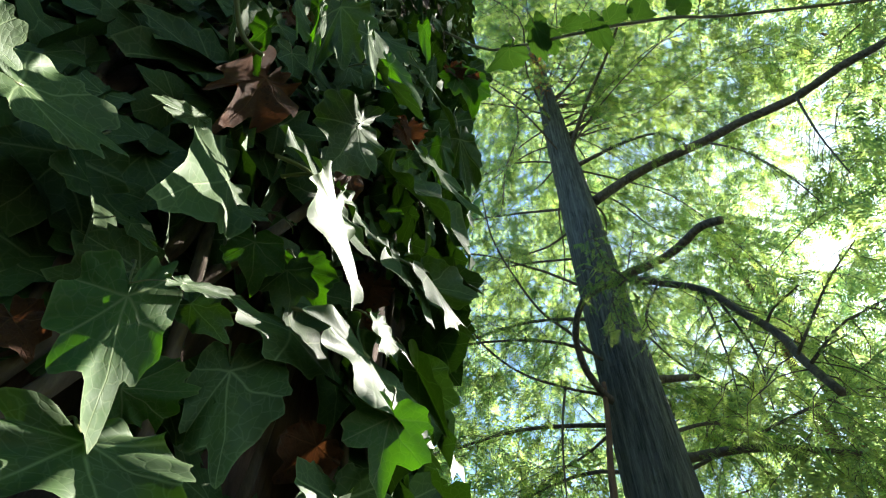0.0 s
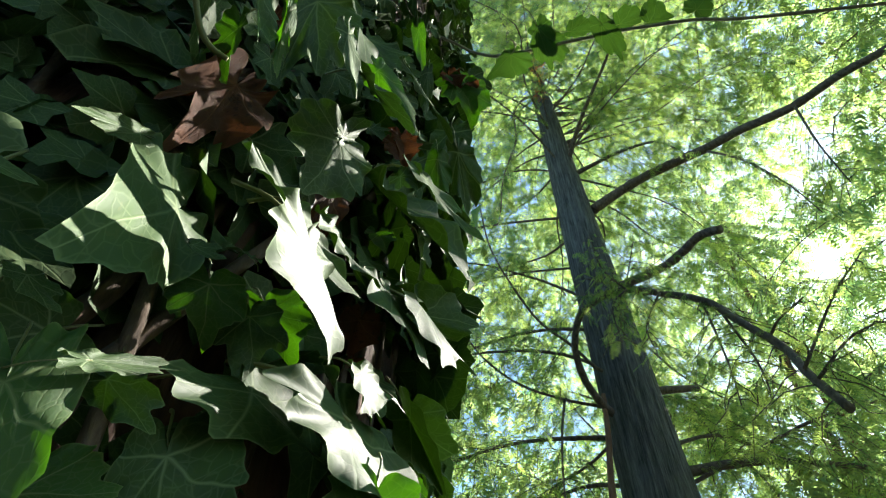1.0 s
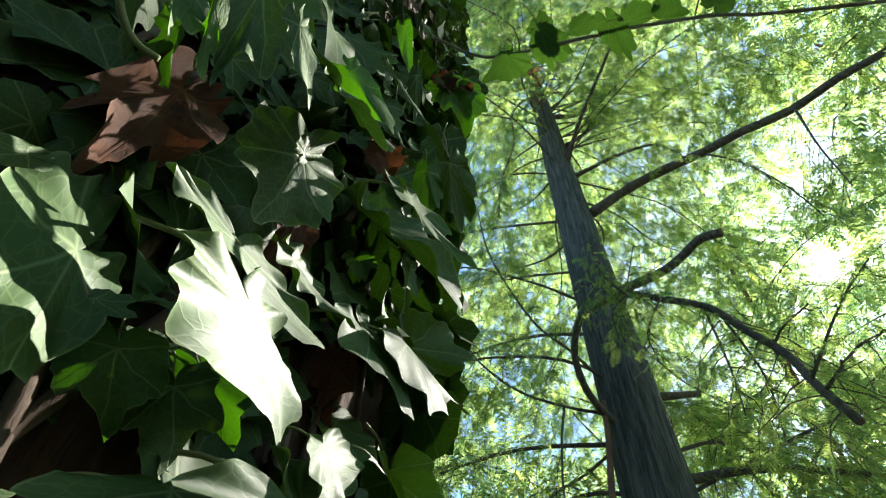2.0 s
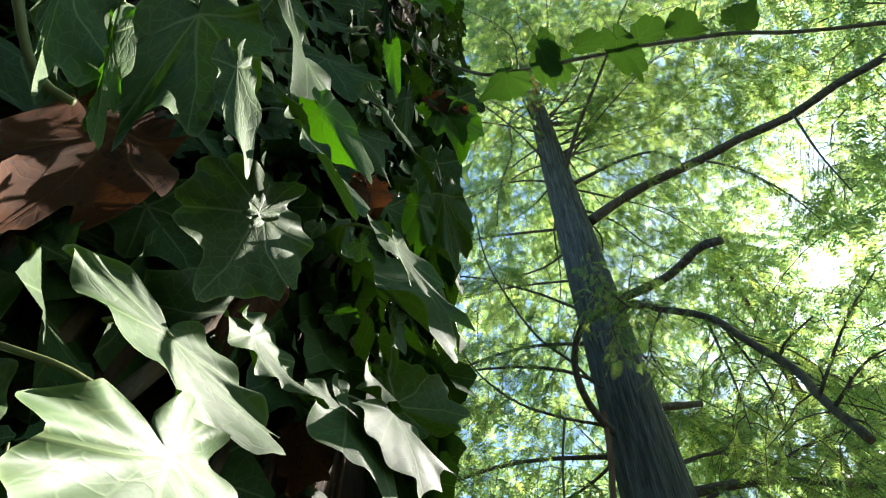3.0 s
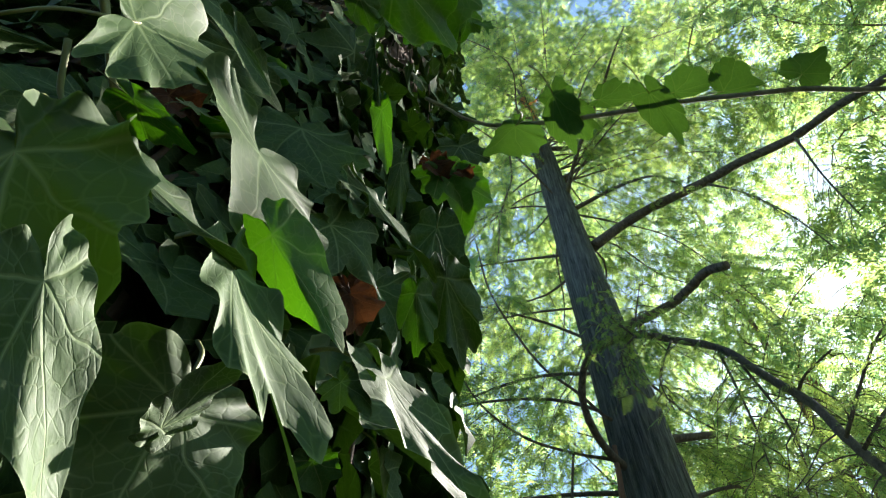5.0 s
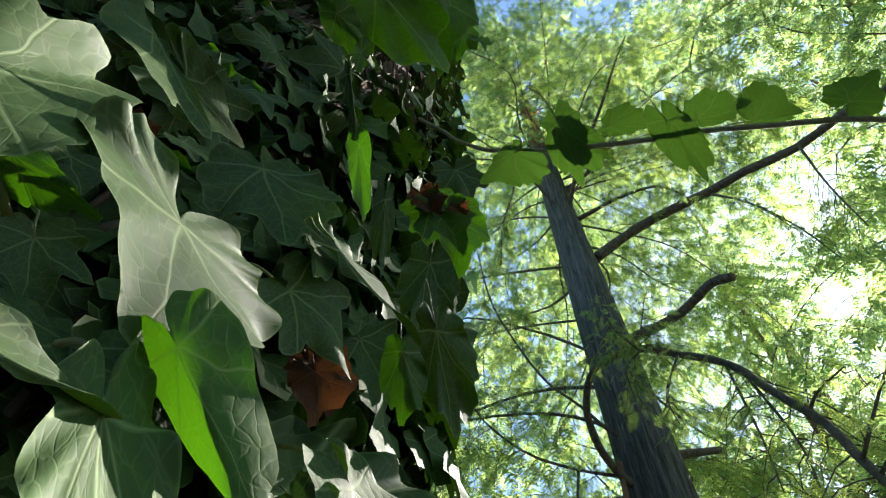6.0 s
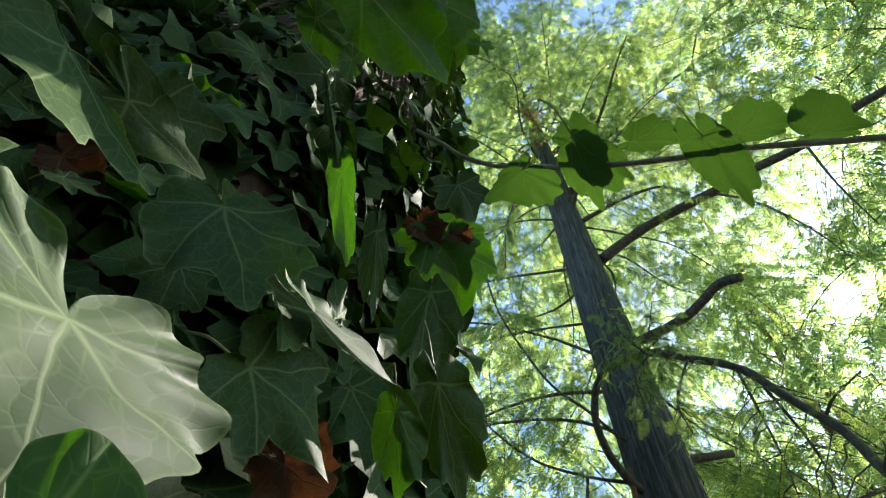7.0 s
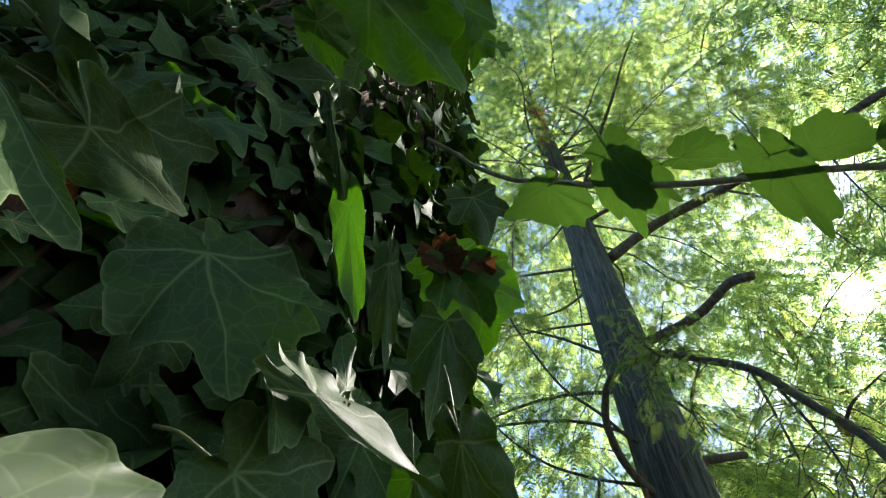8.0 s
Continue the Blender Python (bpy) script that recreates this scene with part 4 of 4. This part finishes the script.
petiole([(-0.065, 0.19, 1.99), (-0.065, 0.204, 1.975), (-0.062, 0.209, 1.969)], 0.0015)

hero((-0.114, 0.214, 1.719), (-0.138, 0.227, 1.671), (0.65, -0.63, -0.44), 0)
hero((-0.067, 0.250, 1.670), (-0.095, 0.237, 1.642), (0.60, -0.71, -0.37), 6)
hero((-0.034, 0.279, 1.731), (-0.032, 0.295, 1.701), (0.53, -0.73, -0.43), 1, young=True)
hero((-0.017, 0.300, 1.730), (-0.011, 0.316, 1.699), (0.50, -0.76, -0.42), 1)
hero((0.020, 0.449, 1.817), (0.049, 0.461, 1.782), (0.66, -0.68, 0.32), 9, lit=True)
hero((0.054, 0.366, 1.670), (0.045, 0.379, 1.624), (0.38, -0.87, -0.32), 0, young=True)
hero((0.065, 0.450, 1.724), (0.048, 0.450, 1.696), (0.39, -0.86, -0.34), 1, young=True)
hero((0.016, 0.420, 1.846), (0.010, 0.428, 1.814), (0.44, -0.75, -0.49), 1, dry=True)
hero((-0.007, 0.442, 1.819), (0.017, 0.446, 1.796), (0.48, -0.76, -0.43), 2, dry=True)
hero((-0.014, 0.311, 1.747), (0.003, 0.329, 1.719), (0.48, -0.75, -0.46), 1, young=True)
hero((-0.060, 0.218, 1.667), (-0.048, 0.226, 1.656), (0.74, -0.54, 0.41), 8, lit=True)
hero((-0.042, 0.262, 1.741), (-0.025, 0.265, 1.732), (0.31, -0.90, 0.30), 8, lit=True)
hero((-0.036, 0.296, 1.752), (-0.023, 0.300, 1.737), (0.62, -0.71, 0.33), 8, lit=True)
hero((-0.098, 0.238, 1.626), (-0.084, 0.249, 1.611), (0.67, -0.70, -0.26), 0, dry=True)
hero((0.009, 0.379, 1.656), (-0.012, 0.375, 1.630), (0.47, -0.85, -0.26), 1, dry=True)
hero((-0.122, 0.296, 2.330), (-0.064, 0.363, 2.300), (0.47, -0.54, -0.70), 5, young=True, wide=0.45)
hero((-0.080, 0.185, 1.925), (-0.095, 0.221, 1.889), (0.92, 0.39, 0.02), 8, lit=True)
hero((-0.068, 0.214, 1.924), (-0.074, 0.247, 1.893), (-0.33, -0.55, -0.77), 2, young=True, wide=0.5)
hero((0.062, 0.346, 1.949), (0.110, 0.375, 1.894), (0.68, -0.70, 0.23), 8, wide=0.55, lit=True)
hero((0.042, 0.339, 1.941), (0.061, 0.343, 1.927), (0.42, -0.73, -0.54), 1)
hero((0.021, 0.401, 1.938), (0.031, 0.407, 1.916), (0.46, -0.76, -0.45), 3, young=True)
hero((0.059, 0.408, 1.938), (0.058, 0.425, 1.901), (0.98, -0.22, 0.02), 2, wide=0.6)
hero((0.028, 0.430, 1.913), (0.024, 0.440, 1.877), (0.46, -0.79, -0.40), 1, young=True)
hero((0.028, 0.357, 2.032), (0.039, 0.373, 2.007), (0.43, -0.67, -0.60), 1, dry=True)
hero((-0.019, 0.276, 1.751), (-0.029, 0.263, 1.744), (0.39, -0.66, 0.64), 9, lit=True)
hero((-0.065, 0.287, 1.899), (-0.034, 0.323, 1.870), (0.65, -0.68, -0.33), 0)
hero((0.026, 0.299, 2.021), (0.052, 0.335, 2.009), (0.75, -0.62, -0.23), 1)
hero((0.065, 0.238, 2.487), (0.084, 0.329, 2.448), (0.33, -0.44, -0.83), 6, young=True)
hero((-0.003, 0.308, 2.465), (-0.028, 0.272, 2.448), (0.42, -0.52, -0.75), 0, young=True)
hero((0.086, 0.251, 2.533), (0.095, 0.302, 2.502), (0.31, -0.44, -0.84), 1, young=True)
hero((-0.136, 0.233, 2.250), (-0.112, 0.316, 2.218), (0.87, 0.43, 0.23), 2, wide=0.6)
hero((-0.138, 0.264, 2.286), (-0.083, 0.310, 2.279), (0.64, -0.77, -0.01), 0)
hero((-0.119, 0.277, 2.162), (-0.098, 0.298, 2.151), (0.65, -0.57, -0.51), 1, dry=True)
hero((0.037, 0.336, 2.007), (0.041, 0.346, 1.980), (0.48, -0.80, -0.36), 0, dry=True)
hero((0.077, 0.359, 2.222), (0.091, 0.370, 2.201), (0.37, -0.67, -0.65), 1, dry=True)
hero((0.101, 0.367, 2.219), (0.114, 0.367, 2.203), (0.33, -0.69, -0.65), 2, dry=True)
hero((0.099, 0.370, 2.217), (0.108, 0.406, 2.175), (0.33, -0.69, -0.64), 1, young=True)
hero((-0.102, 0.274, 2.237), (-0.074, 0.331, 2.211), (0.63, -0.55, -0.55), 1)
hero((-0.139, 0.252, 2.241), (-0.147, 0.288, 2.204), (0.67, -0.52, -0.53), 6)
hero((-0.045, 0.358, 2.564), (-0.110, 0.334, 2.531), (0.44, -0.55, -0.71), 4)
hero((0.085, 0.367, 2.218), (0.113, 0.391, 2.184), (0.33, -0.74, -0.59), 6, young=True)
hero((0.108, 0.455, 2.466), (0.129, 0.492, 2.420), (0.33, -0.64, -0.70), 1)
hero((0.048, 0.303, 2.514), (0.094, 0.334, 2.482), (0.34, -0.49, -0.80), 6, young=True)
hero((0.114, 0.297, 2.522), (0.105, 0.322, 2.495), (0.29, -0.48, -0.83), 1, young=True)
hero((0.134, 0.306, 2.520), (0.137, 0.313, 2.496), (0.27, -0.49, -0.83), 0, young=True)
hero((-0.132, 0.261, 2.240), (-0.075, 0.301, 2.244), (0.57, -0.82, 0.08), 6)
hero((-0.078, 0.261, 2.103), (-0.059, 0.273, 2.101), (0.52, -0.77, 0.37), 10, lit=True)
hero((-0.044, 0.319, 2.114), (-0.052, 0.333, 2.080), (0.61, -0.69, -0.39), 1)
hero((-0.004, 0.363, 2.077), (0.013, 0.372, 2.059), (0.54, -0.79, -0.30), 0)
hero((-0.080, 0.268, 2.017), (-0.078, 0.289, 1.989), (0.69, -0.61, -0.39), 0)
hero((-0.079, 0.287, 2.162), (-0.050, 0.307, 2.156), (0.59, -0.74, 0.32), 10, lit=True)



def scatter(count, z0, z1, a0, a1, r0, r1, seed, sizes=(0.034, 0.066)):
    """Poses of leaves on the trunk: hanging, tilted to the light, overlapping."""
    rng = random.Random(seed)
    out = []
    for _ in range(count):
        z = rng.uniform(z0, z1)
        a = radians(rng.uniform(a0, a1))
        rad = Vector((math.cos(a), math.sin(a), 0))
        r = rng.uniform(r0, r1)
        j = axis_at(z) + rad * r
        tang = Vector((-rad.y, rad.x, 0))
        face = rad * rng.uniform(0.5, 1.0) + tang * rng.gauss(0, 0.45) + Vector((0, 0, rng.uniform(-0.1, 0.75)))
        way = Vector((0, 0, -1)) + tang * rng.gauss(0, 0.5) + rad * rng.uniform(-0.1, 0.5)
        size, pick = rng.uniform(*sizes), rng.random()
        middle = j + way.normalized() * size * 0.4
        if not shades(middle) and not covers(middle):
            out.append((j, way, face, size, pick))
    return out


for j, way, face, size, pick in scatter(220, 1.5, 2.75, -125, 35, 0.335, 0.385, 7, (0.045, 0.08)):
    put_leaf(BLADES[int(pick * 8)] if pick < 0.97 else YOUNG[int(pick * 1000) % 5], leaf_pose(j, way, face, size), ivy)


def ivy_rest():
    """The leaves farther up, lower down and round the back, joined."""
    low = [blade_mesh("low", 80 + k, samples=18, rings=(0.55, 1.0), stalk=False, **s) for k, s in enumerate(SHAPES[:6])]
    flat = []
    for d in low:
        d.calc_loop_triangles()
        v = np.array([p.co[:] for p in d.vertices])
        f = np.array([t.vertices[:] for t in d.loop_triangles])
        uv = np.zeros((len(v), 2))
        for l in d.loops:
            uv[l.vertex_index] = d.uv_layers[0].data[l.index].uv
        flat.append((v, f, uv))
    poses = scatter(800, 0.1, 1.5, -180, 180, 0.33, 0.42, 21) + scatter(2100, 2.7, 5.6, -180, 180, 0.31, 0.43, 22) + scatter(400, 1.5, 2.75, 35, 235, 0.33, 0.42, 23) + scatter(1500, 1.45, 2.75, -130, 40, 0.325, 0.37, 24) + scatter(420, 1.6, 3.3, -5, 55, 0.36, 0.42, 25, (0.045, 0.075))
    pieces, uvs = [], []
    for j, way, face, size, pick in poses:
        v, f, uv = flat[int(pick * 6)]
        m = np.array(leaf_pose(j, way, face, size))
        pieces.append((v @ m[:3, :3].T + m[:3, 3], f))
        uvs.append(uv)
    v, f = joined(pieces)
    data = arrays_mesh("ivy_leaves", v, f)
    layer = data.uv_layers.new(name="UVMap")
    layer.data.foreach_set("uv", np.concatenate(uvs)[f.ravel()].astype(np.float32).ravel())
    tagged(part("ivy_leaves", data, IVY, ivy), kind="stuff")
    for d in low:
        bpy.data.meshes.remove(d)


ivy_rest()


def vines():
    """Stems that climb the bark."""
    rng = random.Random(9)
    gen = np.random.default_rng(9)
    for k in range(40):
        a = radians(rng.uniform(-150, 60))
        z = rng.uniform(0.0, 1.2)
        r = 0.345
        pts = []
        while z < 3.6:
            a += rng.gauss(0, 0.09)
            pts.append(axis_at(z) + Vector((math.cos(a), math.sin(a), 0)) * (r - 0.006 * z + rng.uniform(0, 0.022)))
            z += rng.uniform(0.12, 0.25)
        line = smooth_line(pts, 4)
        r0 = rng.uniform(0.003, 0.007)
        part("stem", arrays_mesh("stem", *tube_arrays(line, np.linspace(r0, r0 * 0.5, len(line)), 6, 0.08, gen)), VINE, ivy)


vines()

loose_shoot = tagged(new("ivy_shoot"), "loose ivy shoot with light green leaves reaching out from the trunk", "ivy")


def shoot_stem():
    line = smooth_line([(0.06, 0.40, 2.50), (0.092, 0.398, 2.455), (0.109, 0.392, 2.414), (0.14, 0.38, 2.363), (0.161, 0.362, 2.325), (0.191, 0.331, 2.257), (0.221, 0.303, 2.206), (0.249, 0.288, 2.184), (0.273, 0.275, 2.167), (0.296, 0.263, 2.146), (0.327, 0.249, 2.122), (0.358, 0.24, 2.098), (0.42, 0.225, 2.08), (0.52, 0.2, 2.055), (0.63, 0.17, 2.04)], 5)
    part("stem", arrays_mesh("stem", *tube_arrays(line, np.linspace(0.0026, 0.0014, len(line)), 8, 0.06, np.random.default_rng(2))), SHOOT, loose_shoot)


shoot_stem()
posed((0.163, 0.358, 2.307), (0.132, 0.411, 2.351), (0.173, 0.378, 2.273), (0.142, 0.381, 2.344), 0, shoot=True)
posed((0.188, 0.303, 2.251), (0.204, 0.340, 2.207), (0.208, 0.308, 2.211), (0.188, 0.343, 2.238), 0, shoot=True)
posed((0.203, 0.317, 2.255), (0.225, 0.316, 2.210), (0.217, 0.303, 2.230), (0.214, 0.337, 2.225), 2, shoot=True)
posed((0.248, 0.275, 2.184), (0.273, 0.305, 2.149), (0.273, 0.284, 2.159), (0.250, 0.299, 2.173), 2, shoot=True)
posed((0.225, 0.299, 2.231), (0.250, 0.290, 2.209), (0.240, 0.277, 2.223), (0.234, 0.302, 2.221), 0, shoot=True)
posed((0.270, 0.275, 2.186), (0.294, 0.259, 2.167), (0.278, 0.251, 2.185), (0.285, 0.271, 2.173), 0, shoot=True)
posed((0.293, 0.264, 2.158), (0.313, 0.252, 2.143), (0.295, 0.239, 2.162), (0.306, 0.260, 2.147), 2, shoot=True)
posed((0.328, 0.242, 2.131), (0.337, 0.224, 2.130), (0.321, 0.233, 2.142), (0.342, 0.240, 2.121), 0, shoot=True)
